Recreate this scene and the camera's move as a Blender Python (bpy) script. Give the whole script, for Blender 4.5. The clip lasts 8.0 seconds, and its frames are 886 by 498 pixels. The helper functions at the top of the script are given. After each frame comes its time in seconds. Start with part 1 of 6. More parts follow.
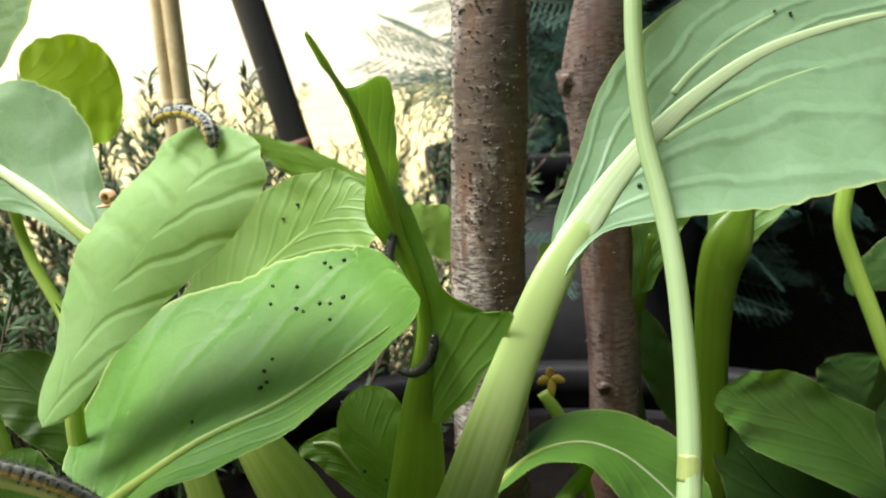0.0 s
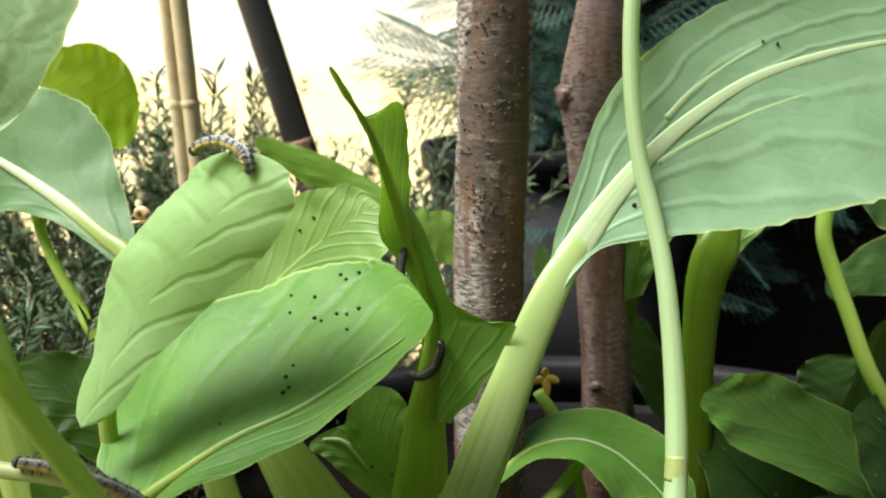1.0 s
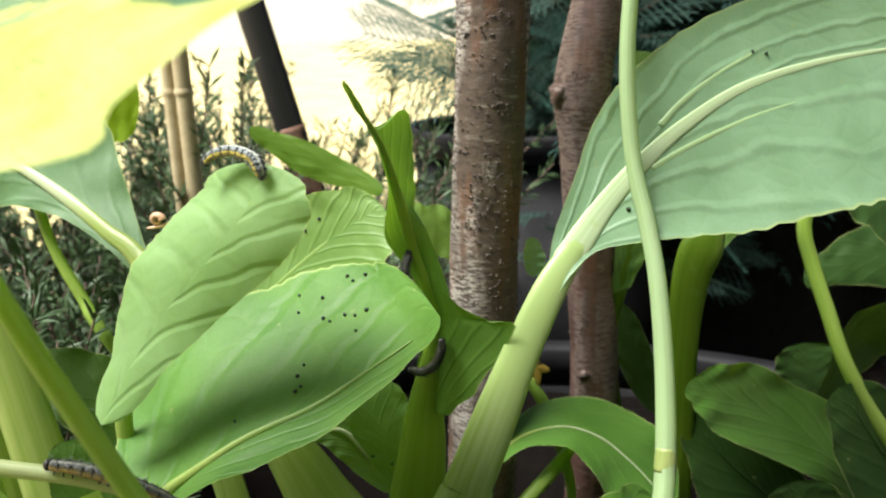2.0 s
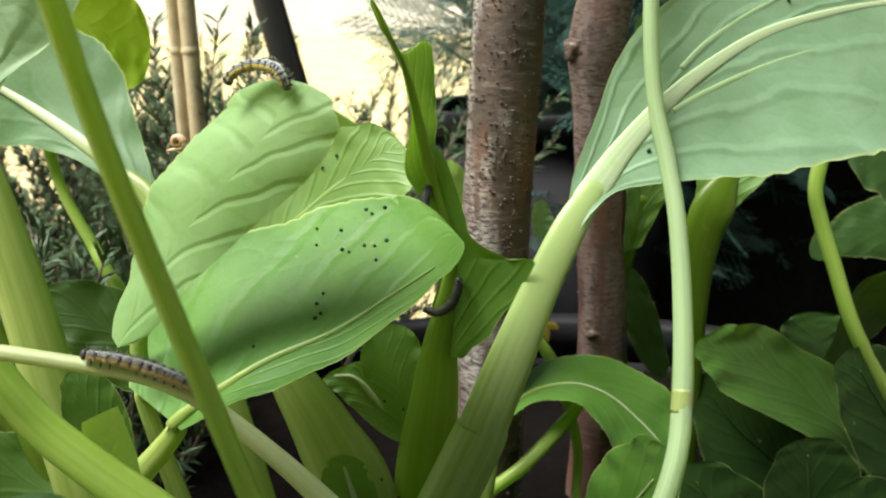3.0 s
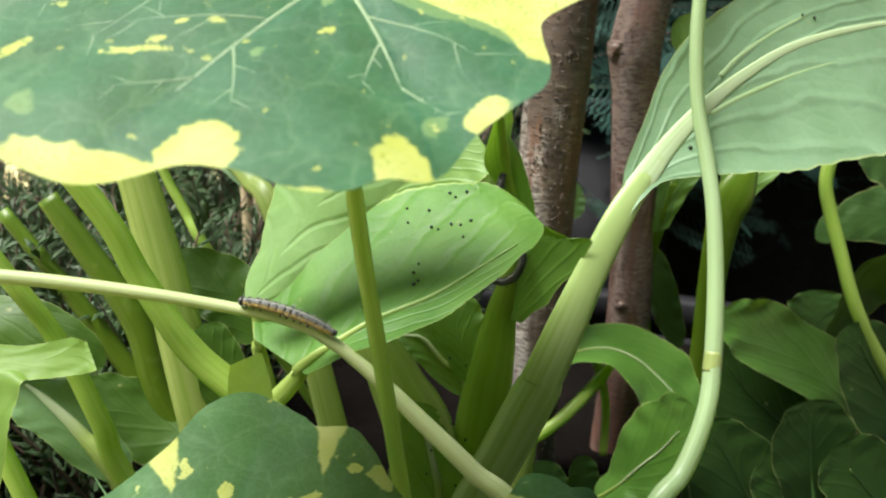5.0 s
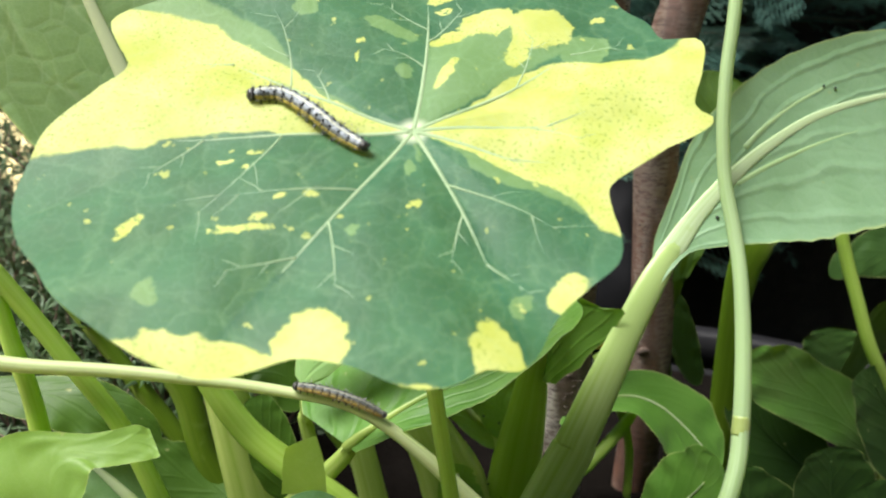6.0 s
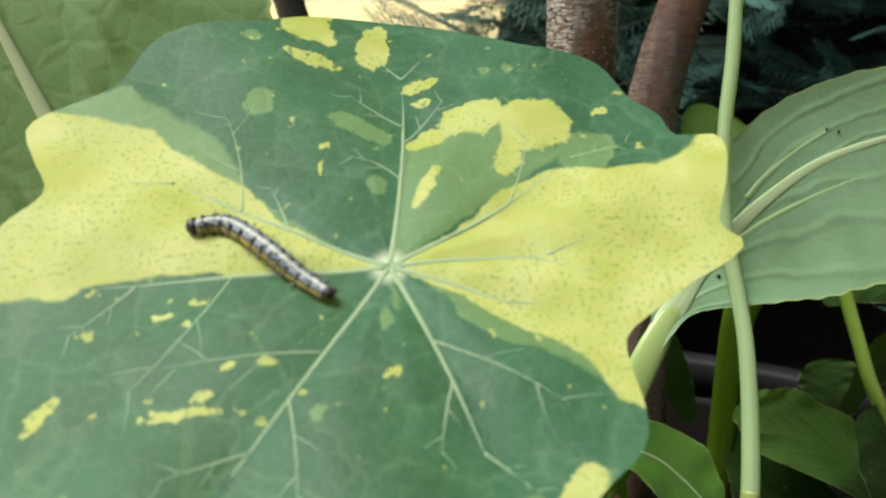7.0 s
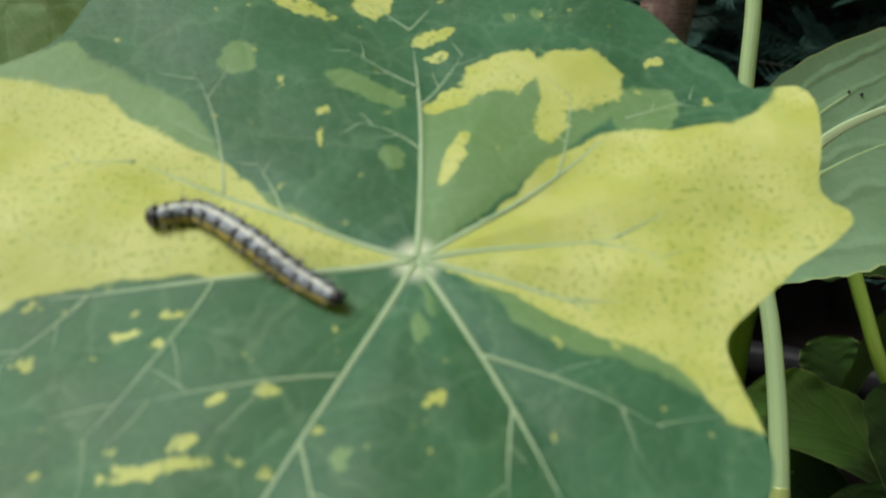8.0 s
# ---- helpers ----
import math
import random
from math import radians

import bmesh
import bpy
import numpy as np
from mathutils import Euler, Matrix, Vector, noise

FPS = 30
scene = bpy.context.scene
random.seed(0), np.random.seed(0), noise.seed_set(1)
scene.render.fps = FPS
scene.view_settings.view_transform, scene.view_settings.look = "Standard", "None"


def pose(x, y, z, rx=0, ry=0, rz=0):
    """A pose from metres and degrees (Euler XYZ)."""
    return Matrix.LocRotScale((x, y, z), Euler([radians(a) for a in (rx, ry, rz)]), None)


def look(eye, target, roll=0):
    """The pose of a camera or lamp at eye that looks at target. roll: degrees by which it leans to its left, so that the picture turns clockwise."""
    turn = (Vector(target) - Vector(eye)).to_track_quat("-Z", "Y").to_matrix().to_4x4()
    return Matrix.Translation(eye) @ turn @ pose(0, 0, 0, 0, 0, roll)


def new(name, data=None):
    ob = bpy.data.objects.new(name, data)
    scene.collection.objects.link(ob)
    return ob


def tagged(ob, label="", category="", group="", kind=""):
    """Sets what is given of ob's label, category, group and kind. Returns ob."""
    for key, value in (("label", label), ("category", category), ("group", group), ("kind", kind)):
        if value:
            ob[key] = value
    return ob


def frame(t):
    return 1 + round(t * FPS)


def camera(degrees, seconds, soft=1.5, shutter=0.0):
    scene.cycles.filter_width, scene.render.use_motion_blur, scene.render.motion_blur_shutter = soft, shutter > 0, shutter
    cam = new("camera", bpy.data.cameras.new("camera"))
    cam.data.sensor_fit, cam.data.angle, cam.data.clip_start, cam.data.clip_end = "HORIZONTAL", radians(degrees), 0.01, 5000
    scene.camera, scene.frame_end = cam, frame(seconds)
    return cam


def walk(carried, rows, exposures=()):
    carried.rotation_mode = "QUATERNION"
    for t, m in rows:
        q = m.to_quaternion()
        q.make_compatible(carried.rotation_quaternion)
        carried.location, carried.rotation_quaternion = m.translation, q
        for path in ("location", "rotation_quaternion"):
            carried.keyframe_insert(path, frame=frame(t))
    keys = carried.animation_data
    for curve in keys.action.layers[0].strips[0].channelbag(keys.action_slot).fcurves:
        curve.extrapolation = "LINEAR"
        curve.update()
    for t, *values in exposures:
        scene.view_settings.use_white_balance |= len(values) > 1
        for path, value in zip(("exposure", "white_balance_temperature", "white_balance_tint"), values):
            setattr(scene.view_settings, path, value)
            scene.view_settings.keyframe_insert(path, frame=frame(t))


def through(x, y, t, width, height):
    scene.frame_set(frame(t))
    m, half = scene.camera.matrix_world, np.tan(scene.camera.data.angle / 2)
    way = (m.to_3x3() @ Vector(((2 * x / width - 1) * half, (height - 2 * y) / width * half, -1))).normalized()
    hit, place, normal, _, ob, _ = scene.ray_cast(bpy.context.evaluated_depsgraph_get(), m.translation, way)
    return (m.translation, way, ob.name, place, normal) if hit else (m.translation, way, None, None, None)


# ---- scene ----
cam = camera(58.0, 8.0, 2.0)
cam.data.dof.use_dof, cam.data.dof.focus_distance, cam.data.dof.aperture_fstop = True, 0.25, 20.0
PATH = [
    (0, (0.02968, 0.02976, 0.26389), (-0.0085, 1.9869, -0.1462), -3.49),
    (0.5, (0.02475, 0.01890, 0.27357), (-0.0118, 1.9727, -0.1524), -2.74),
    (1, (0.02424, 0.01399, 0.27698), (0.0110, 1.9638, -0.1679), -2.60),
    (1.2, (0.01405, 0.01134, 0.27982), (0.0204, 1.9554, -0.1900), -1.74),
    (2.3, (0.01653, 0.00551, 0.29038), (0.0644, 1.9383, -0.2215), -1.94),
    (2.5, (0.01638, 0.00841, 0.28183), (0.0654, 1.9407, -0.2320), -1.56),
    (3, (0.00577, 0.00286, 0.26839), (0.0653, 1.9338, -0.2492), -0.75),
    (3.5, (-0.00653, -0.01232, 0.26504), (0.0690, 1.9115, -0.2766), 0.31),
    (4, (-0.01289, -0.03062, 0.26289), (0.0697, 1.8897, -0.2898), 0.66),
    (4.2, (-0.01013, -0.03371, 0.26589), (0.0695, 1.8842, -0.2956), 0.61),
    (5.3, (-0.03306, -0.04624, 0.29304), (0.0412, 1.8639, -0.2952), 0.75),
    (5.5, (-0.03488, -0.04917, 0.30072), (0.0391, 1.8610, -0.2873), 0.76),
    (6, (-0.04339, -0.04322, 0.31681), (0.0325, 1.8656, -0.2754), 0.22),
    (6.5, (-0.04186, -0.02980, 0.33267), (0.0457, 1.8786, -0.2592), -0.97),
    (7, (-0.04288, -0.00708, 0.33703), (0.0901, 1.8945, -0.2681), -0.81),
    (7.5, (-0.05113, 0.00461, 0.33063), (0.1167, 1.9058, -0.2671), -1.54),
    (8, (-0.05161, 0.02415, 0.32826), (0.1632, 1.9043, -0.3191), -1.67),
]
EXPOSURES = [(0, 2.14), (2.5, 2.08), (4.0, 1.97), (5.5, 2.15), (6.5, 1.75), (7.2, 1.35), (8, 1.07)]
walk(cam, [(t, look(eye, target, roll)) for t, eye, target, roll in PATH], EXPOSURES)

# ---- world and sun: a hazy, wide sun stands high on the left
SUN_UP, SUN_AZ = 64.0, 250.0
world = bpy.data.worlds.new("world")
scene.world = world
world.use_nodes = True
wn = world.node_tree.nodes
sky = wn.new("ShaderNodeTexSky")
sky.sky_type, sky.sun_disc = "NISHITA", False
sky.sun_elevation, sky.sun_rotation = radians(SUN_UP), radians(SUN_AZ)
sky.air_density, sky.dust_density, sky.ozone_density = 1.0, 3.0, 0.6
wn["Background"].inputs["Strength"].default_value = 0.032
world.node_tree.links.new(sky.outputs[0], wn["Background"].inputs["Color"])
sun = new("sun", bpy.data.lights.new("sun", "SUN"))
sun.data.energy, sun.data.angle, sun.data.color = 3.0, radians(30), (1.0, 0.985, 0.95)
sun_from = Vector((math.sin(radians(SUN_AZ)) * math.cos(radians(SUN_UP)), math.cos(radians(SUN_AZ)) * math.cos(radians(SUN_UP)), math.sin(radians(SUN_UP))))
sun.matrix_world = look(sun_from * 30, (0, 0, 0))


# ---- materials
class Nodes:
    """A node material under construction."""

    def __init__(self, name):
        self.mat = bpy.data.materials.new(name)
        self.mat.use_nodes = True
        self.tree = self.mat.node_tree
        self.bsdf = self.tree.nodes["Principled BSDF"]
        self.out = self.tree.nodes["Material Output"]

    def node(self, kind, operation=None, use_clamp=False, interpolation_type=None, data_type=None, blend_type=None, feature=None, vector_type=None):
        n = self.tree.nodes.new("ShaderNode" + kind)
        if data_type:
            n.data_type = data_type
        if operation:
            n.operation = operation
        if use_clamp:
            n.use_clamp = True
        if interpolation_type:
            n.interpolation_type = interpolation_type
        if blend_type:
            n.blend_type = blend_type
        if feature:
            n.feature = feature
        if vector_type:
            n.vector_type = vector_type
        return n

    def link(self, a, b):
        self.tree.links.new(a, b)

    def put(self, socket, value):
        if isinstance(value, bpy.types.NodeSocket):
            self.link(value, socket)
        else:
            socket.default_value = value

    def math(self, op, a, b=0.0, c=0.0, clamp=False):
        n = self.node("Math", operation=op, use_clamp=clamp)
        for i, v in enumerate((a, b, c)):
            self.put(n.inputs[i], v)
        return n.outputs[0]

    def coord(self, which="Object", scale=None):
        s = self.node("TexCoord").outputs[which]
        if scale is None:
            return s
        m = self.node("Mapping")
        self.link(s, m.inputs["Vector"])
        m.inputs["Scale"].default_value = scale
        return m.outputs[0]

    def noise(self, vector, scale, detail=4.0, rough=0.55):
        n = self.node("TexNoise")
        self.link(vector, n.inputs["Vector"])
        n.inputs["Scale"].default_value, n.inputs["Detail"].default_value, n.inputs["Roughness"].default_value = scale, detail, rough
        return n.outputs["Fac"]

    def ramp(self, fac, stops):
        n = self.node("ValToRGB")
        self.link(fac, n.inputs["Fac"])
        while len(n.color_ramp.elements) < len(stops):
            n.color_ramp.elements.new(0.5)
        for e, (p, c) in zip(n.color_ramp.elements, stops):
            e.position, e.color = p, (*c, 1.0)
        return n.outputs["Color"]

    def between(self, value, low, high):
        n = self.node("MapRange", interpolation_type="SMOOTHSTEP")
        for key, v in (("Value", value), ("From Min", low), ("From Max", high)):
            self.put(n.inputs[key], v)
        return n.outputs["Result"]

    def mix(self, fac, a, b, how="MIX"):
        n = self.node("Mix", data_type="RGBA", blend_type=how)
        self.put(n.inputs["Factor"], fac)
        for i, v in ((6, a), (7, b)):
            self.put(n.inputs[i], (*v, 1.0) if isinstance(v, tuple) else v)
        return n.outputs[2]

    def bump(self, height, strength, distance):
        n = self.node("Bump")
        self.link(height, n.inputs["Height"])
        n.inputs["Strength"].default_value, n.inputs["Distance"].default_value = strength, distance
        return n.outputs["Normal"]

    def finish(self, color, rough=0.5, normal=None, spec=0.5, through=0.0, through_color=None):
        b = self.bsdf
        self.put(b.inputs["Base Color"], (*color, 1.0) if isinstance(color, tuple) else color)
        self.put(b.inputs["Roughness"], rough)
        b.inputs["Specular IOR Level"].default_value = spec
        if normal is not None:
            self.link(normal, b.inputs["Normal"])
        if through:
            t = self.node("BsdfTranslucent")
            self.put(t.inputs["Color"], (*through_color, 1.0) if isinstance(through_color, tuple) else through_color)
            if normal is not None:
                self.link(normal, t.inputs["Normal"])
            m = self.node("MixShader")
            m.inputs[0].default_value = through
            self.link(b.outputs[0], m.inputs[1])
            self.link(t.outputs[0], m.inputs[2])
            self.link(m.outputs[0], self.out.inputs["Surface"])
        return self.mat


def leaf_material(name, dark, light, vein, count, slant, rough=0.40, relief=1.0, through=0.43, shine=(0.41, 0.66, 0.008), bloom=0.05):
    """Pak choi leaf: pinnate veins from the UV map (across, along), puckered between them."""
    n = Nodes(name)
    sep = n.node("SeparateXYZ")
    n.link(n.coord("UV"), sep.inputs[0])
    obj = n.coord("Object")
    wob = n.noise(obj, 26.0, 2.0)
    across = n.math("ABSOLUTE", n.math("MULTIPLY_ADD", sep.outputs["X"], 2.0, -1.0))
    along = sep.outputs["Y"]
    side = n.math("GREATER_THAN", sep.outputs["X"], 0.5)
    q = n.math("SUBTRACT", n.math("MULTIPLY", along, float(count)), n.math("MULTIPLY", n.math("POWER", across, 0.75), slant))
    q = n.math("ADD", q, n.math("MULTIPLY", side, 0.43))
    q = n.math("ADD", q, n.math("MULTIPLY", n.math("SUBTRACT", wob, 0.5), 0.8))
    q = n.math("ADD", q, n.math("MULTIPLY", n.math("SUBTRACT", n.noise(obj, 85.0, 2.0), 0.5), 0.28))
    f = n.math("ABSOLUTE", n.math("SUBTRACT", n.math("FRACT", q), 0.5))
    line = n.between(f, n.math("MULTIPLY_ADD", across, -0.05, 0.075), 0.0)
    branch = n.node("TexVoronoi", feature="DISTANCE_TO_EDGE")
    n.link(obj, branch.inputs["Vector"])
    branch.inputs["Scale"].default_value = 95.0
    fine = n.between(branch.outputs["Distance"], 0.05, 0.0)
    cell = n.node("TexVoronoi", feature="DISTANCE_TO_EDGE")
    n.link(obj, cell.inputs["Vector"])
    cell.inputs["Scale"].default_value = 480.0
    net = n.between(cell.outputs["Distance"], 0.12, 0.0)
    mottled = n.noise(obj, 38.0, 5.0)
    grain = n.noise(obj, 900.0, 3.0)
    color = n.mix(n.between(mottled, 0.3, 0.72), dark, light)
    color = n.mix(n.math("MULTIPLY", net, 0.08), color, vein)
    color = n.mix(n.math("MULTIPLY", grain, 0.14), color, light)
    color = n.mix(n.math("MULTIPLY", fine, 0.08 * relief), color, vein)
    color = n.mix(n.math("MULTIPLY", line, 0.05 + 0.06 * relief), color, vein)
    blemish = n.between(n.noise(obj, 150.0, 2.0), 0.72, 0.76)
    color = n.mix(n.math("MULTIPLY", blemish, 0.5), color, (0.30, 0.30, 0.12))
    rim = n.between(across, 0.97, 1.0)
    color = n.mix(n.math("MULTIPLY", rim, 0.6), color, (0.46, 0.52, 0.18))
    height = n.math("MULTIPLY", n.between(f, 0.0, 0.20), 0.75)
    height = n.math("ADD", height, n.math("MULTIPLY", n.between(branch.outputs["Distance"], 0.0, 0.20), 0.14))
    height = n.math("ADD", height, n.math("MULTIPLY", mottled, 0.22))
    height = n.math("ADD", height, n.math("MULTIPLY", grain, 0.05))
    n.bsdf.inputs["Sheen Weight"].default_value, n.bsdf.inputs["Sheen Roughness"].default_value = bloom, 0.45
    glow = n.mix(0.65, color, shine)
    return n.finish(color, n.math("MULTIPLY_ADD", mottled, 0.2, rough), n.bump(height, 0.36 * relief, 0.0018), 0.45 if relief > 0.5 else 0.3, through, glow)


def stalk_material(name, low, high, through=0.3, tip=None, shine=(0.50, 0.70, 0.02)):
    """Ribbed fleshy stalk, streaked along its length."""
    n = Nodes(name)
    uv = n.coord("UV", (22.0, 1.6, 1.0))
    streak = n.noise(uv, 1.0, 3.0)
    spot = n.noise(n.coord("Object"), 120.0, 4.0)
    color = n.mix(n.between(streak, 0.3, 0.7), low, high)
    color = n.mix(n.math("MULTIPLY", n.between(spot, 0.6, 0.75), 0.35), color, (0.3, 0.42, 0.1))
    if tip:
        sep = n.node("SeparateXYZ")
        n.link(n.coord("UV"), sep.inputs[0])
        color = n.mix(n.math("MULTIPLY", n.between(sep.outputs["Y"], 0.44, 0.66), 0.85), color, tip)
    h = n.math("ADD", streak, n.math("MULTIPLY", spot, 0.4))
    return n.finish(color, 0.4, n.bump(h, 0.07, 0.0005), 0.5, through, shine)


def bark_material(name, deep, mid, pale, warm):
    """Young bark: fine cross lines, a flaking silver film in long patches and rust-coloured streaks."""
    n = Nodes(name)
    obj = n.coord("Object")
    flat = n.coord("Object", (1.0, 1.0, 5.0))
    tall = n.coord("Object", (1.0, 1.0, 0.22))
    base = n.ramp(n.noise(flat, 70.0, 6.0, 0.65), [(0.28, deep), (0.6, mid), (0.9, pale)])
    streak = n.noise(tall, 60.0, 3.0)
    color = n.mix(n.math("MULTIPLY", n.between(streak, 0.50, 0.62), 0.8), base, warm)
    film = n.math("MULTIPLY", n.between(n.noise(tall, 38.0, 4.0), 0.42, 0.56), n.between(n.noise(flat, 190.0, 5.0, 0.7), 0.42, 0.58))
    color = n.mix(n.math("MULTIPLY", film, 0.75), color, pale)
    crack = n.between(n.noise(flat, 260.0, 3.0), 0.62, 0.70)
    color = n.mix(n.math("MULTIPLY", crack, 0.65), color, (0.02, 0.014, 0.01))
    h = n.math("SUBTRACT", n.math("ADD", n.math("MULTIPLY", film, 0.6), n.math("MULTIPLY", n.noise(obj, 400.0, 4.0), 0.5)), n.math("MULTIPLY", crack, 0.7))
    return n.finish(color, n.math("MULTIPLY_ADD", film, -0.18, 0.58), n.bump(h, 0.8, 0.0010), 0.45)


def grained(name, stops, scale, rough=0.7, bump=0.5, depth=0.002, spec=0.4, through=0.0, through_color=None):
    n = Nodes(name)
    obj = n.coord("Object")
    a, b = n.noise(obj, scale, 6.0, 0.6), n.noise(obj, scale * 9.0, 4.0)
    color = n.ramp(n.math("MULTIPLY_ADD", b, 0.35, n.math("MULTIPLY", a, 0.65)), stops)
    return n.finish(color, rough, n.bump(n.math("ADD", a, n.math("MULTIPLY", b, 0.4)), bump, depth), spec, through, through_color)


LEAF_DARK, LEAF_LIGHT, LEAF_VEIN = (0.080, 0.180, 0.028), (0.128, 0.248, 0.058), (0.36, 0.48, 0.22)
STALK = stalk_material("pale stalk", (0.23, 0.33, 0.060), (0.38, 0.46, 0.140), 0.36, (0.54, 0.60, 0.40), (0.42, 0.58, 0.05))
GREEN_STALK = stalk_material("yellow green stalk", (0.075, 0.145, 0.006), (0.12, 0.20, 0.014), 0.36, None, (0.22, 0.36, 0.008))
VEINED_LEAF = leaf_material("pale veined leaf", (0.130, 0.240, 0.090), (0.185, 0.310, 0.140), (0.52, 0.60, 0.42), 4, 1.9, 0.4, 1.3, 0.43, (0.34, 0.50, 0.14))
MIDRIB = stalk_material("pale midrib", (0.36, 0.47, 0.23), (0.50, 0.60, 0.38), 0.3, None, (0.48, 0.66, 0.16))
GREAT_STALK = stalk_material("streaked pale green stalk", (0.25, 0.36, 0.085), (0.43, 0.53, 0.24), 0.36, (0.35, 0.46, 0.17), (0.42, 0.58, 0.05))
LEAF_RIB = stalk_material("whitish leaf rib", (0.24, 0.36, 0.16), (0.31, 0.42, 0.21), 0.3)
GREEN_STEM = stalk_material("green stem", (0.29, 0.44, 0.060), (0.40, 0.54, 0.120), 0.45, None, (0.37, 0.60, 0.045))
TALL_STEM = stalk_material("tall pale green stem", (0.29, 0.41, 0.19), (0.41, 0.53, 0.31), 0.4, None, (0.44, 0.60, 0.13))
PALE_STEM = stalk_material("cream green stem", (0.36, 0.43, 0.19), (0.48, 0.53, 0.29), 0.35, None, (0.50, 0.60, 0.20))
BARK_SILVER = bark_material("grey brown bark", (0.028, 0.018, 0.013), (0.080, 0.056, 0.040), (0.42, 0.39, 0.33), (0.100, 0.042, 0.018))
# yellow green puts the glow of light from behind into the leaf colour
BACKLIT_YELLOW_LEAF = leaf_material("thin leaf yellowed as backlit", (0.16, 0.27, 0.006), (0.22, 0.34, 0.012), (0.30, 0.42, 0.03), 5, 2.2, 0.4, 0.3)
PALE_LEAF = leaf_material("pale cut leaf", (0.115, 0.215, 0.036), (0.165, 0.275, 0.056), (0.30, 0.42, 0.16), 4, 1.2, 0.4, 0.25)
BARK_RED = bark_material("reddish bark", (0.042, 0.021, 0.015), (0.106, 0.056, 0.040), (0.22, 0.165, 0.125), (0.145, 0.066, 0.040))
NODE_SKIN = stalk_material("brownish joint", (0.24, 0.29, 0.09), (0.30, 0.35, 0.13))
CHEWED_LEAF = leaf_material("thin chewed leaf", (0.070, 0.165, 0.018), (0.105, 0.220, 0.034), (0.26, 0.38, 0.10), 9, 4.05, 0.42, 0.6, 0.3, (0.20, 0.38, 0.006))
BLUISH_LEAF = leaf_material("glossy bluish leaf", (0.068, 0.145, 0.052), (0.108, 0.205, 0.085), (0.30, 0.42, 0.22), 3.4, 2.0, 0.42, 0.35, 0.3, (0.26, 0.44, 0.02))
BACKLIT_LEAF = leaf_material("thin backlit leaf", (0.085, 0.185, 0.010), (0.118, 0.230, 0.018), (0.22, 0.33, 0.05), 5, 2.2, 0.45, 0.3, 0.5, (0.22, 0.36, 0.004))
# leaf colour lowered to stand for the shade low on the right plant
SHADED_LEAF = leaf_material("smooth leaf darkened for shade", (0.014, 0.044, 0.004), (0.024, 0.066, 0.008), (0.07, 0.13, 0.025), 6, 2.4, 0.5, 0.35, 0.2, (0.07, 0.13, 0.002))
MID_LEAF = leaf_material("glossy mid green leaf", (0.048, 0.130, 0.014), (0.078, 0.180, 0.026), (0.20, 0.31, 0.07), 5, 2.8, 0.38, 0.45, 0.32, (0.22, 0.38, 0.006))
SPECKLED_LEAF = leaf_material("fresh green leaf", (0.045, 0.142, 0.011), (0.088, 0.205, 0.029), (0.27, 0.42, 0.13), 4, 3.2, 0.44, 0.75)
UNDERSIDE = leaf_material("pale leaf underside", (0.158, 0.282, 0.088), (0.208, 0.342, 0.134), (0.36, 0.45, 0.26), 6, 1.1, 0.5, 0.8, bloom=0.1)
# waxy leaf; its bluish pale base also holds the sky's reflection
WAXY_LEAF = leaf_material("waxy leaf paled by sky sheen", (0.140, 0.252, 0.128), (0.198, 0.335, 0.188), (0.40, 0.50, 0.32), 3.0, 3.0, 0.34, 0.75, bloom=0.28)
# darker copy of MID_LEAF; the left plant's inner shade is in its colour
SHADED_OLIVE_LEAF = leaf_material("olive leaf darkened for shade", (0.028, 0.072, 0.005), (0.046, 0.105, 0.010), (0.12, 0.20, 0.04), 5, 2.4, 0.42, 0.45, 0.3, (0.12, 0.22, 0.003))
RIBBED_STALK = stalk_material("pale stalk with a green rib", (0.23, 0.33, 0.060), (0.38, 0.46, 0.140), 0.36, (0.22, 0.34, 0.10), (0.42, 0.58, 0.05))
TORN_LEAF = leaf_material("thin torn sheath", (0.20, 0.32, 0.060), (0.30, 0.42, 0.12), (0.45, 0.55, 0.26), 3, 1.0, 0.4, 0.25, 0.5, (0.42, 0.60, 0.03))
NETTED_LEAF = leaf_material("pale netted leaf", (0.140, 0.255, 0.052), (0.190, 0.320, 0.090), (0.12, 0.23, 0.04), 9, 3.4, 0.42, 0.6)
CHEWED_STALK = stalk_material("thin green stalk", (0.21, 0.34, 0.030), (0.30, 0.43, 0.080), 0.36, None, (0.40, 0.60, 0.03))
LEAF_MATS = {}


def leaf_mat(veins):
    if veins not in LEAF_MATS:
        LEAF_MATS[veins] = leaf_material("pak choi leaf %g %g" % veins, LEAF_DARK, LEAF_LIGHT, LEAF_VEIN, *veins, 0.42, 0.75, bloom=0.06)
    return LEAF_MATS[veins]


# ---- building helpers
def finish_mesh(name, bm, material, smooth=True):
    me = bpy.data.meshes.new(name)
    bm.to_mesh(me)
    bm.free()
    if material:
        me.materials.append(material)
    if smooth:
        me.polygons.foreach_set("use_smooth", [True] * len(me.polygons))
    return me


def part(name, bm, material, parent=None, label="", smooth=True):
    """One mesh object, built in world metres, under a thing (an Empty at its base) or under a part."""
    ob = new(name, finish_mesh(name, bm, material, smooth))
    if parent is not None:
        ob.parent = parent
        if parent.type == "EMPTY":
            ob.matrix_parent_inverse = Matrix.LocRotScale(parent.location, parent.rotation_euler, None).inverted()
    return tagged(ob, label)


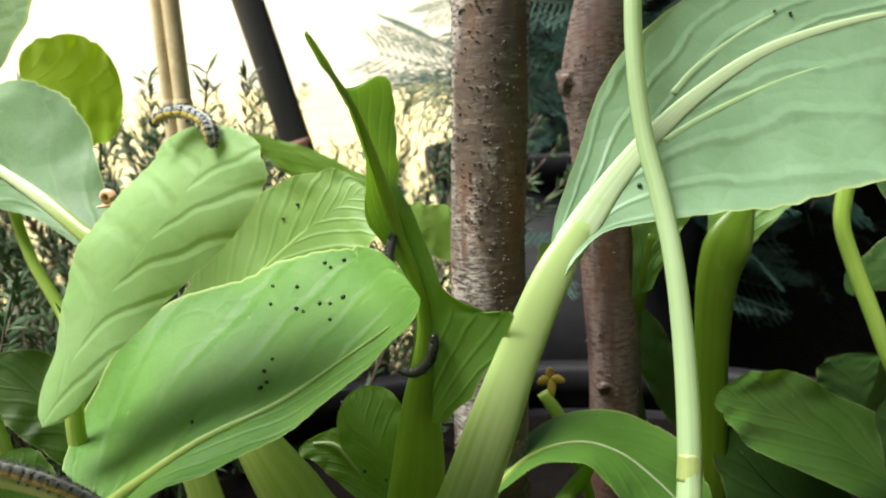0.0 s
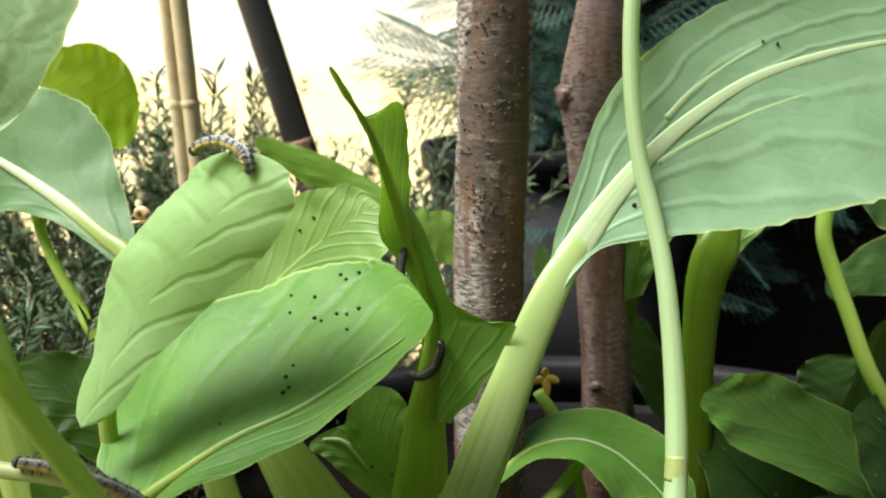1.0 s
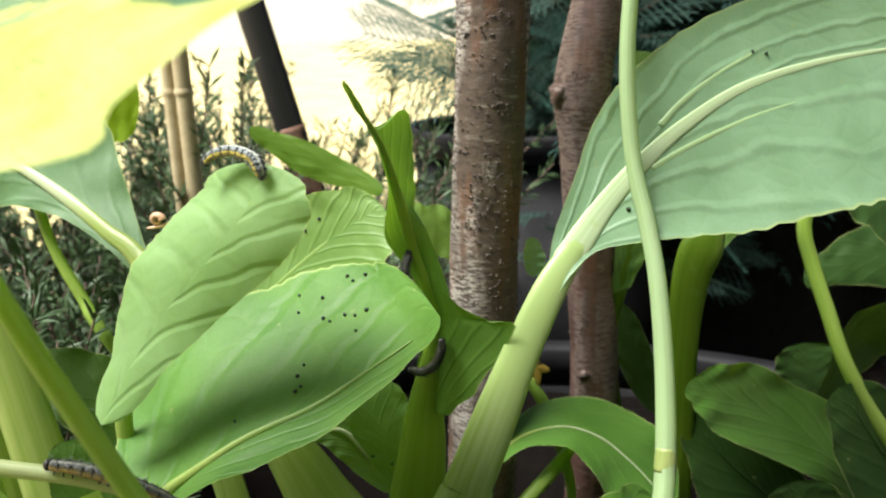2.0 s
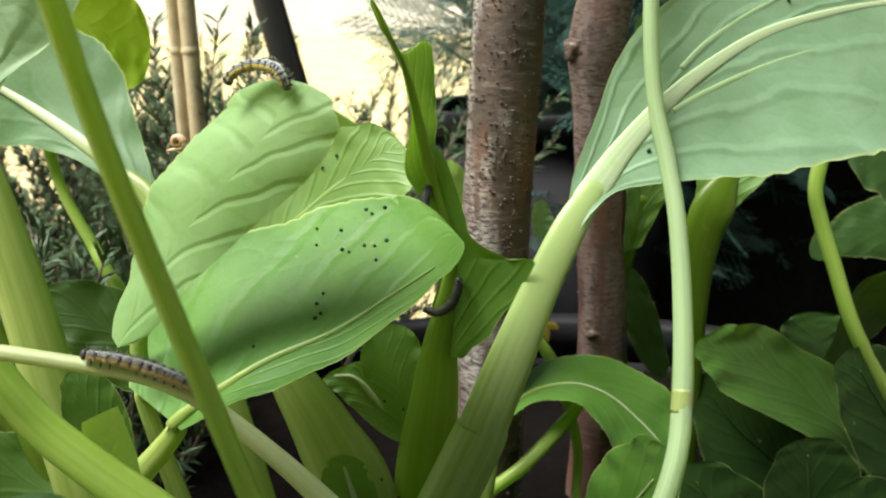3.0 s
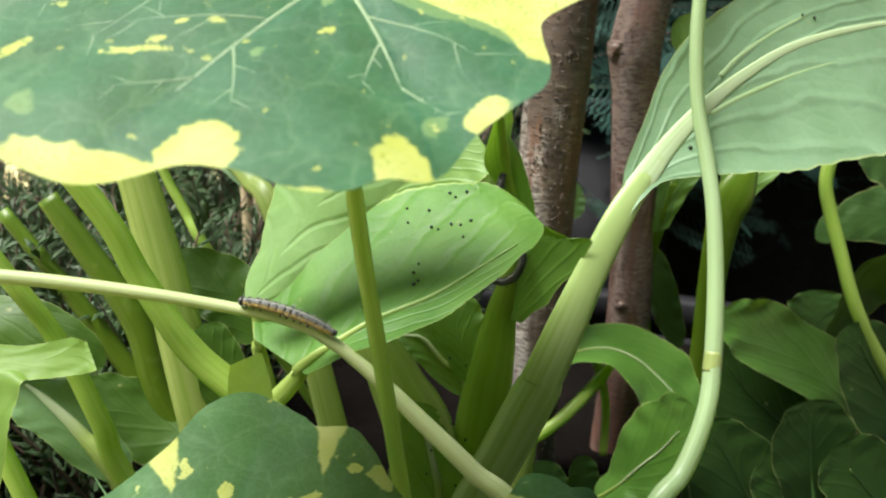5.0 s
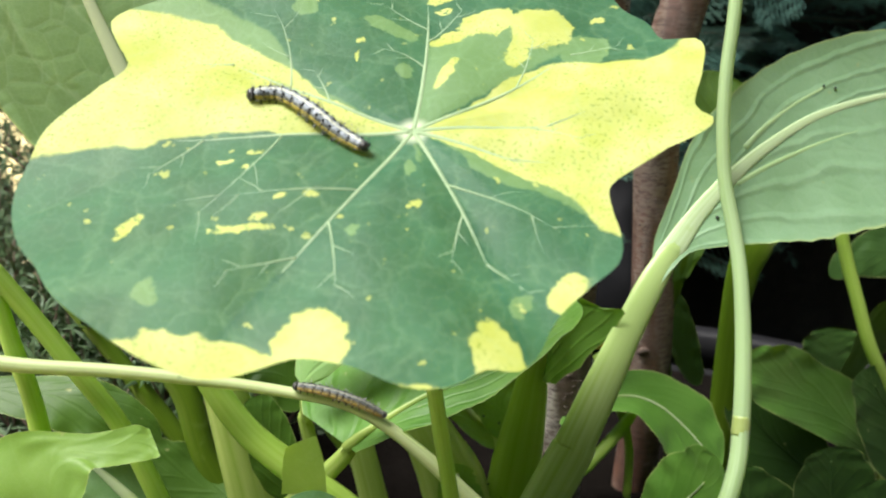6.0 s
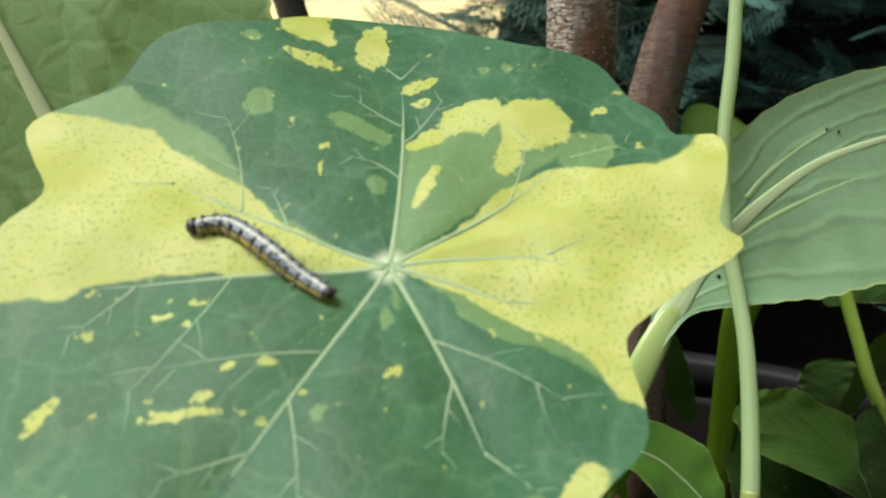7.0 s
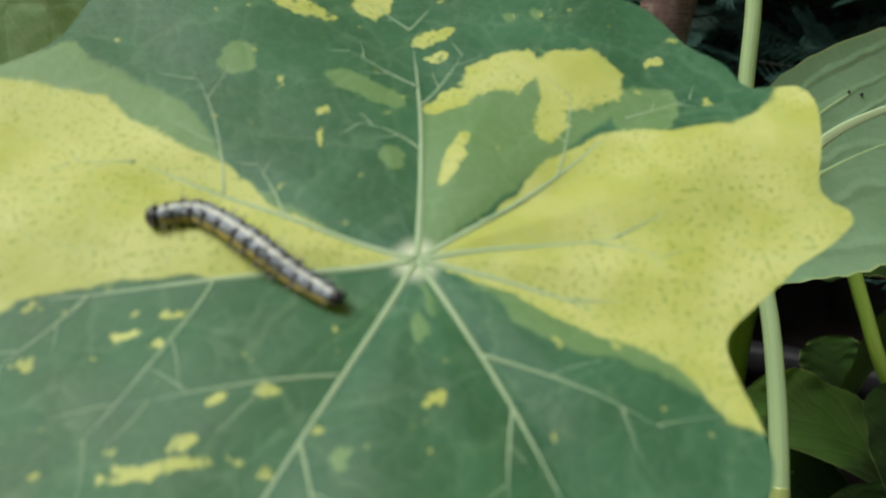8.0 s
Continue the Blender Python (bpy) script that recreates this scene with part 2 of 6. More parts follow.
def thing(name, place, label, category, group="", turn=(0, 0, 0)):
    ob = new(name)
    ob.location, ob.rotation_euler, ob.empty_display_size = place, turn, 0.02
    return tagged(ob, label, category, group)


def spline(points, s):
    """Catmull-Rom through equally spaced knots, s from 0 to 1; points are tuples of any length."""
    k = len(points) - 1
    x = min(max(s, 0.0), 1.0) * k
    i = min(int(x), k - 1)
    u = x - i
    p1, p2 = np.array(points[i]), np.array(points[i + 1])
    p0 = np.array(points[i - 1]) if i else 2 * p1 - p2
    p3 = np.array(points[i + 2]) if i + 2 <= k else 2 * p2 - p1
    return 0.5 * (2 * p1 + (p2 - p0) * u + (2 * p0 - 5 * p1 + 4 * p2 - p3) * u * u + (3 * p1 - p0 - 3 * p2 + p3) * u ** 3)


def blade(name, parent, rows, veins=(6, 1.3), cup=0.04, ripple=0.0009, nibble=0.0, round_tip=True, label="", material=None, steps=56, cross=28):
    """A leaf blade along a spine. rows: (spine point, unit way to its other side, half width on either side)."""
    rows = [list(r) for r in rows]
    k = len(rows) - 1
    if rows[0][2] == 0:
        rows[0][1] = rows[1][1]
    if rows[k][2] == 0:
        rows[k][1] = rows[k - 1][1]
    mids = [r[0] for r in rows]
    lefts = [tuple(-np.array(r[1]) * r[2]) for r in rows]
    rights = [tuple(np.array(r[1]) * r[3]) for r in rows]
    seed = Vector(mids[k]) * 37.0
    bm = bmesh.new()
    uv = bm.loops.layers.uv.new("UVMap")
    grid, st = [], []
    for i in range(steps + 1):
        s = i / steps
        s = 0.6 * s + 0.4 * math.sin(s * math.pi / 2)
        m, lf, rt = spline(mids, s), spline(lefts, s), spline(rights, s)
        x = s * k
        if round_tip and rows[k][2] == 0 and x > k - 1:
            v = x - (k - 1)
            w = math.sqrt(max(0.0, 1 - v * v))
            lf, rt = np.array(lefts[k - 1]) * w, np.array(rights[k - 1]) * w
        if rows[0][2] == 0 and x < 1:
            w = math.sqrt(max(0.0, x * (2 - x)))
            lf, rt = np.array(lefts[1]) * w, np.array(rights[1]) * w
        ahead = spline(mids, min(1, s + 0.02)) - spline(mids, max(0, s - 0.02))
        normal = np.cross(rt - lf, ahead)
        normal /= np.linalg.norm(normal) + 1e-12
        line = []
        for j in range(cross + 1):
            a = 2 * j / cross - 1
            half = lf if a < 0 else rt
            edge = 1 + 0.012 * math.sin(s * 150 + a) + 0.03 * noise.noise(seed + Vector((s * 16, a * 0.5, 0)))
            if nibble:
                edge -= nibble * max(0.0, noise.noise(seed + Vector((s * 21, math.copysign(4, a), 7)))) * 4
            p = m + half * abs(a) * (1 + (edge - 1) * a * a)
            size = np.linalg.norm(half)
            wavy = ripple * min(1.0, size / 0.016)
            lift = cup * size * (a * a) * 2 + wavy * noise.noise(seed + Vector((s * 9, a * 2.2, 3))) * min(1, abs(a) * 2)
            lift += wavy * 0.8 * a * a * math.sin(s * 31 + (2 if a > 0 else 0))
            line.append(bm.verts.new(Vector(p + normal * lift)))
        grid.append(line)
        st.append(s)
    for i in range(steps):
        for j in range(cross):
            f = bm.faces.new((grid[i][j], grid[i][j + 1], grid[i + 1][j + 1], grid[i + 1][j]))
            for loop, (a, b) in zip(f.loops, ((i, j), (i, j + 1), (i + 1, j + 1), (i + 1, j))):
                loop[uv].uv = (b / cross, st[a])
    bmesh.ops.recalc_face_normals(bm, faces=bm.faces)
    return part(name, bm, material or leaf_mat(veins), parent, label)


def tube(bm, points, sides=12, flat=1.0, face=(0, -1, 0.25), steps=10, groove=0.0):
    """A tapered tube through (x, y, z, radius); flat squeezes it towards the way it faces."""
    uv = bm.loops.layers.uv.verify()
    n = (len(points) - 1) * steps
    face = Vector(face).normalized()
    rings = []
    for i in range(n + 1):
        s = i / n
        x, y, z, r = spline(points, s)
        r = max(r, 0.00005)
        d = Vector((spline(points, min(1, s + 0.01)) - spline(points, max(0, s - 0.01)))[:3]).normalized()
        a = d.cross(face).normalized()
        b = a.cross(d)
        ring = []
        for j in range(sides):
            t = 2 * math.pi * j / sides
            k = 1 - groove * max(0.0, math.sin(t)) ** 4
            ring.append(bm.verts.new(Vector((x, y, z)) + a * (r * math.cos(t)) + b * (r * flat * math.sin(t) * k)))
        rings.append(ring)
    for i in range(n):
        for j in range(sides):
            f = bm.faces.new((rings[i][j], rings[i][(j + 1) % sides], rings[i + 1][(j + 1) % sides], rings[i + 1][j]))
            for loop, (p, q) in zip(f.loops, ((i, j), (i, j + 1), (i + 1, j + 1), (i + 1, j))):
                loop[uv].uv = (q / sides, p / n)
    bm.faces.new(list(reversed(rings[0])))
    bm.faces.new(rings[-1])


def stem(name, parent, points, flat=1.0, lean=0.0, label="", material=None):
    bm = bmesh.new()
    tube(bm, points, 16, flat, (lean, -1, 0.25), 8)
    return part(name, bm, material or (GREEN_STEM if flat >= 0.85 else STALK), parent, label)


# ---- setting: ground, wall behind, pot with soil
GROUND = -0.22
lawn_mat = grained("dry sunlit lawn", [(0.25, (0.34, 0.29, 0.12)), (0.5, (0.50, 0.41, 0.19)), (0.8, (0.62, 0.53, 0.28))], 3.0, 0.9, 0.6, 0.02)
bm = bmesh.new()
rings = [0.0, 0.8, 1.6, 3, 4.5, 6, 9, 12, 20, 30, 80, 250, 900]
prev = None
for r in rings:
    rise = 0.062 * max(0.0, r - 3.0)
    ring = [bm.verts.new((r * math.cos(2 * math.pi * j / 48), r * math.sin(2 * math.pi * j / 48), GROUND + rise + (0 if r > 100 else 0.012 * noise.noise(Vector((r * 3, j, 1)))))) for j in range(48)] if r else [bm.verts.new((0, 0, GROUND))]
    if prev:
        for j in range(48):
            k = (j + 1) % 48
            bm.faces.new((prev[0], ring[j], ring[k]) if len(prev) == 1 else (prev[j], ring[j], ring[k], prev[k]))
    prev = ring
tagged(part("ground", bm, lawn_mat), "pale straw-coloured dry lawn in bright sun", "ground", kind="structure")

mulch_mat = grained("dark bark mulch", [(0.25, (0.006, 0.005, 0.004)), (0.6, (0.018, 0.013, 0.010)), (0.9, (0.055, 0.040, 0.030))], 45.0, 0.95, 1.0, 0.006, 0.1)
bm = bmesh.new()
middle, prev = Vector((0.95, 0.55, GROUND + 0.055)), None
for i in range(1, 27):
    ring = []
    for j in range(90):
        a = 2 * math.pi * j / 90
        edge = 1 + 0.06 * noise.noise(Vector((math.cos(a) * 3, math.sin(a) * 3, 2)))
        q = i / 26
        x, y = middle.x + 1.15 * edge * q * math.cos(a), middle.y + 0.98 * edge * q * math.sin(a)
        bump = 0.008 * noise.noise(Vector((x * 14, y * 14, 1))) + 0.006 * noise.noise(Vector((x * 60, y * 60, 4)))
        ring.append(bm.verts.new((x, y, middle.z + bump - 0.075 * max(0.0, (q - 0.88) / 0.12))))
    if prev:
        for j in range(90):
            bm.faces.new((prev[j], ring[j], ring[(j + 1) % 90], prev[(j + 1) % 90]))
    else:
        bm.faces.new(ring)
    prev = ring
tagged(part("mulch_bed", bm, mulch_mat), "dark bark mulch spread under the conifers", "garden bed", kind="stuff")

POT_X, POT_Y, POT_R, POT_RIM, SOIL = 0.07, 0.265, 0.345, 0.048, 0.012
plastic = grained("black plastic", [(0.3, (0.006, 0.006, 0.007)), (0.7, (0.012, 0.012, 0.013))], 30.0, 0.6, 0.15, 0.0006, 0.15)


def ring_profile(bm, cx, cy, profile, sides=72):
    """A closed turned form from (radius, height) pairs."""
    loops = [[bm.verts.new((cx + r * math.cos(2 * math.pi * j / sides), cy + r * math.sin(2 * math.pi * j / sides), z)) for j in range(sides)] for r, z in profile]
    for a, b in zip(loops, loops[1:]):
        for j in range(sides):
            k = (j + 1) % sides
            bm.faces.new((a[j], a[k], b[k], b[j]))
    return loops


def pot(name, x, y, r, rim, foot, label):
    base = thing(name, (x, y, foot), label, "plant pot")
    bm = bmesh.new()
    loops = ring_profile(bm, x, y, [(r * 0.72, foot), (r * 0.76, foot + 0.004), (r * 0.985, rim - 0.03), (r * 0.975, rim - 0.034), (r * 0.97, rim - 0.05), (r * 0.74, foot + 0.012)])
    bm.faces.new(list(reversed(loops[0])))
    bm.faces.new(loops[-1])
    bmesh.ops.recalc_face_normals(bm, faces=bm.faces)
    part("body", bm, plastic, base)
    bm = bmesh.new()
    loops = ring_profile(bm, x, y, [(r * 0.988, rim - 0.03), (r * 1.03, rim - 0.028), (r * 1.035, rim - 0.004), (r * 1.025, rim), (r * 0.985, rim), (r * 0.978, rim - 0.004), (r * 0.975, rim - 0.03), (r * 0.988, rim - 0.03)])
    bmesh.ops.remove_doubles(bm, verts=bm.verts, dist=1e-5)
    part("rim", bm, plastic, base)
    return base


pot("planter", POT_X, POT_Y, POT_R, POT_RIM, GROUND, "large round black plastic planter full of leafy plants")
# dark soil, lowered further so its colour carries the shade under the foliage
soil_mat = grained("shade-darkened potting soil", [(0.2, (0.0018, 0.0014, 0.0010)), (0.6, (0.0048, 0.0036, 0.0028)), (0.9, (0.018, 0.014, 0.010))], 90.0, 0.98, 1.0, 0.004, 0.05)
bm = bmesh.new()
prev = None
for i in range(0, 34):
    r = POT_R * 0.965 * i / 33
    ring = []
    for j in range(80 if i else 1):
        a = 2 * math.pi * j / 80
        x, y = POT_X + r * math.cos(a), POT_Y + r * math.sin(a)
        z = SOIL + 0.006 * noise.noise(Vector((x * 30, y * 30, 0))) + 0.004 * noise.noise(Vector((x * 110, y * 110, 5)))
        ring.append(bm.verts.new((x, y, z)))
    if prev:
        for j in range(80):
            k = (j + 1) % 80
            bm.faces.new((prev[0], ring[j], ring[k]) if len(prev) == 1 else (prev[j], ring[j], ring[k], prev[k]))
    prev = ring
tagged(part("soil", bm, soil_mat), "crumbly potting soil in the planter, darkened for the shade under the leaves", "soil", kind="stuff")

# ---- pak choi plants
plant_mid = thing("pak_choi_plant", (0.0, 0.29, SOIL), "pak choi plant with pale stalks and chewed leaves", "vegetable plant", "pak choi in the planter")
speckled_leaf = blade("leaf", plant_mid, [
    ((-0.0684, 0.2220, 0.1575), (0.68, -0.73, -0.10), 0.0260, 0.0053),
    ((-0.0552, 0.2230, 0.1671), (0.58, -0.82, -0.03), 0.0560, 0.0119),
    ((-0.0402, 0.2260, 0.1753), (0.47, -0.85, -0.24), 0.0657, 0.0147),
    ((-0.0201, 0.2290, 0.1831), (0.42, -0.88, -0.23), 0.0651, 0.0138),
    ((-0.0030, 0.2320, 0.1929), (0.36, -0.90, -0.24), 0.0568, 0.0111),
    ((0.0104, 0.2340, 0.2011), (0.27, -0.93, -0.26), 0.0422, 0.0077),
    ((0.0190, 0.2310, 0.2092), (1, 0, 0), 0, 0),
], material=SPECKLED_LEAF, ripple=0.0006, label="broad pale green leaf scattered with dark droppings")
back_leaf = blade("leaf", plant_mid, [
    ((-0.0645, 0.3000, 0.1785), (0.70, -0.61, -0.37), 0.0159, 0.0169),
    ((-0.0430, 0.2980, 0.1986), (0.73, -0.58, -0.36), 0.0243, 0.0224),
    ((-0.0226, 0.2960, 0.2158), (0.65, -0.47, -0.60), 0.0227, 0.0240),
    ((-0.0084, 0.2940, 0.2259), (0.54, -0.44, -0.72), 0.0139, 0.0182),
    ((0.0006, 0.2930, 0.2303), (1, 0, 0), 0, 0),
], material=NETTED_LEAF, ripple=0.0008)
hanging_leaf = blade("leaf", plant_mid, [
    ((-0.0856, 0.2310, 0.1786), (1, 0, 0), 0, 0),
    ((-0.0739, 0.2310, 0.1978), (0.85, -0.53, 0.02), 0.0115, 0.0118),
    ((-0.0616, 0.2300, 0.2145), (0.91, -0.42, -0.01), 0.0204, 0.0175),
    ((-0.0478, 0.2280, 0.2291), (0.92, -0.39, 0.03), 0.0299, 0.0220),
    ((-0.0371, 0.2280, 0.2412), (0.90, -0.44, 0.02), 0.0292, 0.0208),
    ((-0.0321, 0.2300, 0.2500), (0.84, -0.54, 0.01), 0.0241, 0.0168),
    ((-0.0324, 0.2340, 0.2571), (1, 0, 0), 0, 0),
], material=UNDERSIDE, cup=-0.08, ripple=0.0003, label="pale leaf bent over, a caterpillar on its rim")
chewed_leaf = blade("leaf", plant_mid, [
    ((0.0128, 0.2970, 0.1460), (0.82, -0.55, 0.16), 0.0046, 0.0140),
    ((0.0157, 0.2910, 0.1673), (0.86, -0.48, 0.16), 0.0065, 0.0274),
    ((0.0171, 0.2870, 0.1823), (0.82, -0.49, 0.30), 0.0047, 0.0365),
    ((0.0172, 0.2850, 0.1913), (0.86, -0.50, 0.04), 0.0038, 0.0242),
    ((0.0153, 0.2800, 0.2039), (0.89, -0.32, -0.31), 0.0060, 0.0125),
    ((0.0096, 0.2760, 0.2234), (0.97, -0.22, 0.13), 0.0083, 0.0075),
    ((0.0059, 0.2680, 0.2403), (0.42, 0.78, -0.47), 0.0052, 0.0129),
    ((0.0033, 0.2590, 0.2539), (0.30, 0.93, -0.24), 0.0058, 0.0255),
    ((0.0016, 0.2545, 0.2603), (0.22, 0.95, 0.21), 0.0041, 0.0313),
    ((-0.0005, 0.2510, 0.2650), (0.42, 0.82, -0.38), 0.0030, 0.0072),
    ((-0.0030, 0.2480, 0.2702), (0.98, 0.00, -0.22), 0.0018, 0.0016),
    ((-0.0064, 0.2420, 0.2787), (1, 0, 0), 0, 0),
], material=CHEWED_LEAF, nibble=0.10, label="green leaf eaten down to ragged strips")
veined_leaf = blade("leaf", plant_mid, [
    ((0.0020, 0.3020, 0.1114), (1, 0, 0), 0, 0),
    ((-0.0030, 0.3050, 0.1274), (0.98, 0.13, 0.14), 0.0098, 0.0087),
    ((-0.0085, 0.3080, 0.1405), (0.96, 0.17, 0.22), 0.0107, 0.0147),
    ((-0.0103, 0.3120, 0.1537), (1, 0, 0), 0, 0),
], veins=(6, 2.7))
low_pale_leaf = blade("leaf", plant_mid, [
    ((0.0008, 0.3200, 0.0955), (1, 0, 0), 0, 0),
    ((-0.0129, 0.3200, 0.1146), (0.96, 0.22, 0.18), 0.0099, 0.0101),
    ((-0.0224, 0.3200, 0.1267), (0.80, 0.21, 0.56), 0.0097, 0.0117),
    ((-0.0349, 0.3200, 0.1288), (1, 0, 0), 0, 0),
], veins=(6, 2.7))
nibbled_leaf = blade("leaf", plant_mid, [
    ((-0.0123, 0.2720, 0.0529), (0.97, 0.19, -0.11), 0.0225, 0.0197),
    ((-0.0162, 0.2720, 0.0781), (0.98, 0.18, -0.03), 0.0235, 0.0221),
    ((-0.0202, 0.2720, 0.0969), (0.99, 0.12, -0.01), 0.0140, 0.0105),
    ((-0.0241, 0.2720, 0.1087), (0.96, 0.21, -0.16), 0.0084, 0.0102),
    ((-0.0240, 0.2720, 0.1177), (1, 0, 0), 0, 0),
], veins=(6, 2.7), nibble=0.08, label="low leaf with bitten rim and dark droppings")
great_leaf = blade("leaf", plant_mid, [
    ((0.0546, 0.2740, 0.1939), (1, 0, 0), 0, 0),
    ((0.0624, 0.2775, 0.2071), (0.84, -0.35, -0.42), 0.0044, 0.0036),
    ((0.0709, 0.2850, 0.2160), (0.84, -0.29, -0.45), 0.0099, 0.0071),
    ((0.0809, 0.2910, 0.2271), (0.61, -0.39, -0.69), 0.0154, 0.0172),
    ((0.0949, 0.2970, 0.2408), (0.57, -0.35, -0.74), 0.0247, 0.0335),
    ((0.1131, 0.3040, 0.2543), (0.51, -0.33, -0.79), 0.0290, 0.0471),
    ((0.1385, 0.3120, 0.2676), (0.42, -0.38, -0.82), 0.0306, 0.0570),
    ((0.1702, 0.3190, 0.2757), (0.25, -0.40, -0.88), 0.0308, 0.0592),
    ((0.2067, 0.3260, 0.2803), (0.12, -0.44, -0.89), 0.0266, 0.0546),
    ((0.2282, 0.3280, 0.2802), (0.07, -0.45, -0.89), 0.0217, 0.0348),
    ((0.2467, 0.3310, 0.2771), (1, 0, 0), 0, 0),
], material=WAXY_LEAF, cup=0.05, ripple=0.0008, label="largest leaf, waxy green with a pale thick midrib")
arched_leaf = blade("leaf", plant_mid, [
    ((0.0396, 0.3420, 0.0924), (0.28, -0.96, -0.07), 0.0080, 0.0033),
    ((0.0572, 0.3600, 0.0987), (0.02, -0.99, -0.15), 0.0151, 0.0102),
    ((0.0792, 0.3650, 0.1014), (-0.22, -0.92, -0.33), 0.0190, 0.0137),
    ((0.0980, 0.3650, 0.0948), (-0.50, -0.83, -0.25), 0.0239, 0.0210),
    ((0.1136, 0.3620, 0.0818), (-0.65, -0.71, -0.26), 0.0261, 0.0262),
    ((0.1243, 0.3580, 0.0703), (-0.66, -0.69, -0.28), 0.0179, 0.0182),
    ((0.1306, 0.3500, 0.0575), (1, 0, 0), 0, 0),
], material=MID_LEAF)
stem("stalk", great_leaf, [(-0.0306, 0.2563, 0.0120, 0.0100), (0.0205, 0.2640, 0.1157, 0.0103), (0.0285, 0.2650, 0.1341, 0.0089), (0.0374, 0.2670, 0.1559, 0.0082), (0.0476, 0.2705, 0.1797, 0.0068), (0.0595, 0.2765, 0.2023, 0.0060), (0.0706, 0.2842, 0.2162, 0.0040)], flat=0.34, material=GREAT_STALK)
stem("midrib", great_leaf, [(0.0520, 0.2745, 0.1885, 0.0030), (0.0610, 0.2785, 0.2042, 0.0052), (0.0706, 0.2838, 0.2162, 0.0052), (0.0810, 0.2905, 0.2277, 0.0043), (0.0947, 0.2965, 0.2409, 0.0035), (0.1127, 0.3033, 0.2544, 0.0026), (0.1382, 0.3117, 0.2676, 0.0019), (0.1698, 0.3187, 0.2757, 0.0013), (0.2062, 0.3257, 0.2803, 0.0005)], flat=0.17, label="broad whitish midrib", material=MIDRIB)
stem("stalk", chewed_leaf, [(-0.0027, 0.3140, 0.0120, 0.0110), (0.0062, 0.3040, 0.0902, 0.0125), (0.0105, 0.3000, 0.1249, 0.0098), (0.0129, 0.2965, 0.1487, 0.0072), (0.0171, 0.2865, 0.1825, 0.0027), (0.0153, 0.2800, 0.2039, 0.0024), (0.0097, 0.2750, 0.2255, 0.0021), (0.0035, 0.2575, 0.2553, 0.0011), (-0.0030, 0.2475, 0.2702, 0.0007), (-0.0062, 0.2420, 0.2784, 0.0003)], flat=0.45, material=CHEWED_STALK)
stem("stalk", speckled_leaf, [(-0.1997, 0.2425, 0.0120, 0.0090), (-0.0804, 0.2260, 0.1401, 0.0039), (-0.0677, 0.2215, 0.1581, 0.0022), (-0.0550, 0.2225, 0.1673, 0.0014), (-0.0401, 0.2255, 0.1754, 0.0011), (-0.0200, 0.2285, 0.1831, 0.0009), (-0.0030, 0.2315, 0.1929, 0.0005), (0.0104, 0.2335, 0.2011, 0.0003)], flat=0.6, material=RIBBED_STALK)
stem("stalk", back_leaf, [(-0.0200, 0.3000, 0.0120, 0.0110), (-0.0222, 0.3000, 0.0787, 0.0166), (-0.0345, 0.3000, 0.1127, 0.0129), (-0.0465, 0.3000, 0.1370, 0.0090), (-0.0570, 0.3020, 0.1598, 0.0050), (-0.0656, 0.3040, 0.1770, 0.0021), (-0.0432, 0.2990, 0.1983, 0.0015), (-0.0227, 0.2965, 0.2157, 0.0011), (-0.0053, 0.2945, 0.2271, 0.0004)], flat=0.45, material=RIBBED_STALK)
stem("stalk", hanging_leaf, [(-0.0600, 0.2620, 0.0120, 0.0060), (-0.0864, 0.2560, 0.1370, 0.0032), (-0.0869, 0.2520, 0.1555, 0.0031), (-0.0849, 0.2480, 0.1766, 0.0028), (-0.0723, 0.2400, 0.2023, 0.0015), (-0.0618, 0.2322, 0.2138, 0.0009), (-0.0485, 0.2300, 0.2286, 0.0007), (-0.0377, 0.2300, 0.2409, 0.0004)], flat=0.6)
stem("stalk", arched_leaf, [(0.0200, 0.3100, 0.0120, 0.0080), (0.0369, 0.3250, 0.0852, 0.0026), (0.0396, 0.3420, 0.0915, 0.0020), (0.0572, 0.3597, 0.0989, 0.0009), (0.0791, 0.3647, 0.1015, 0.0006), (0.0979, 0.3647, 0.0949, 0.0005), (0.1135, 0.3617, 0.0819, 0.0004), (0.1242, 0.3577, 0.0704, 0.0003)], flat=0.6)
stem("stalk", nibbled_leaf, [(-0.0050, 0.2850, 0.0120, 0.0060), (-0.0123, 0.2715, 0.0533, 0.0031), (-0.0162, 0.2715, 0.0784, 0.0018), (-0.0202, 0.2715, 0.0972, 0.0012), (-0.0240, 0.2715, 0.1129, 0.0005)], flat=0.6)
stem("stalk", low_pale_leaf, [(0.0000, 0.3100, 0.0120, 0.0060), (0.0009, 0.3195, 0.0958, 0.0026), (-0.0129, 0.3195, 0.1149, 0.0015), (-0.0223, 0.3195, 0.1270, 0.0010), (-0.0313, 0.3195, 0.1287, 0.0005)], flat=0.6)
stem("vein", great_leaf, [(0.1045, 0.3037, 0.2550, 0.00130), (0.1139, 0.3081, 0.2633, 0.00120), (0.1288, 0.3139, 0.2725, 0.00100), (0.1445, 0.3186, 0.2801, 0.00080)], flat=0.35, material=LEAF_RIB)
stem("vein", great_leaf, [(0.1000, 0.2968, 0.2400, 0.00130), (0.1122, 0.3002, 0.2461, 0.00120), (0.1289, 0.3040, 0.2528, 0.00100), (0.1495, 0.3087, 0.2591, 0.00080), (0.1753, 0.3142, 0.2644, 0.00040)], flat=0.35, material=LEAF_RIB)
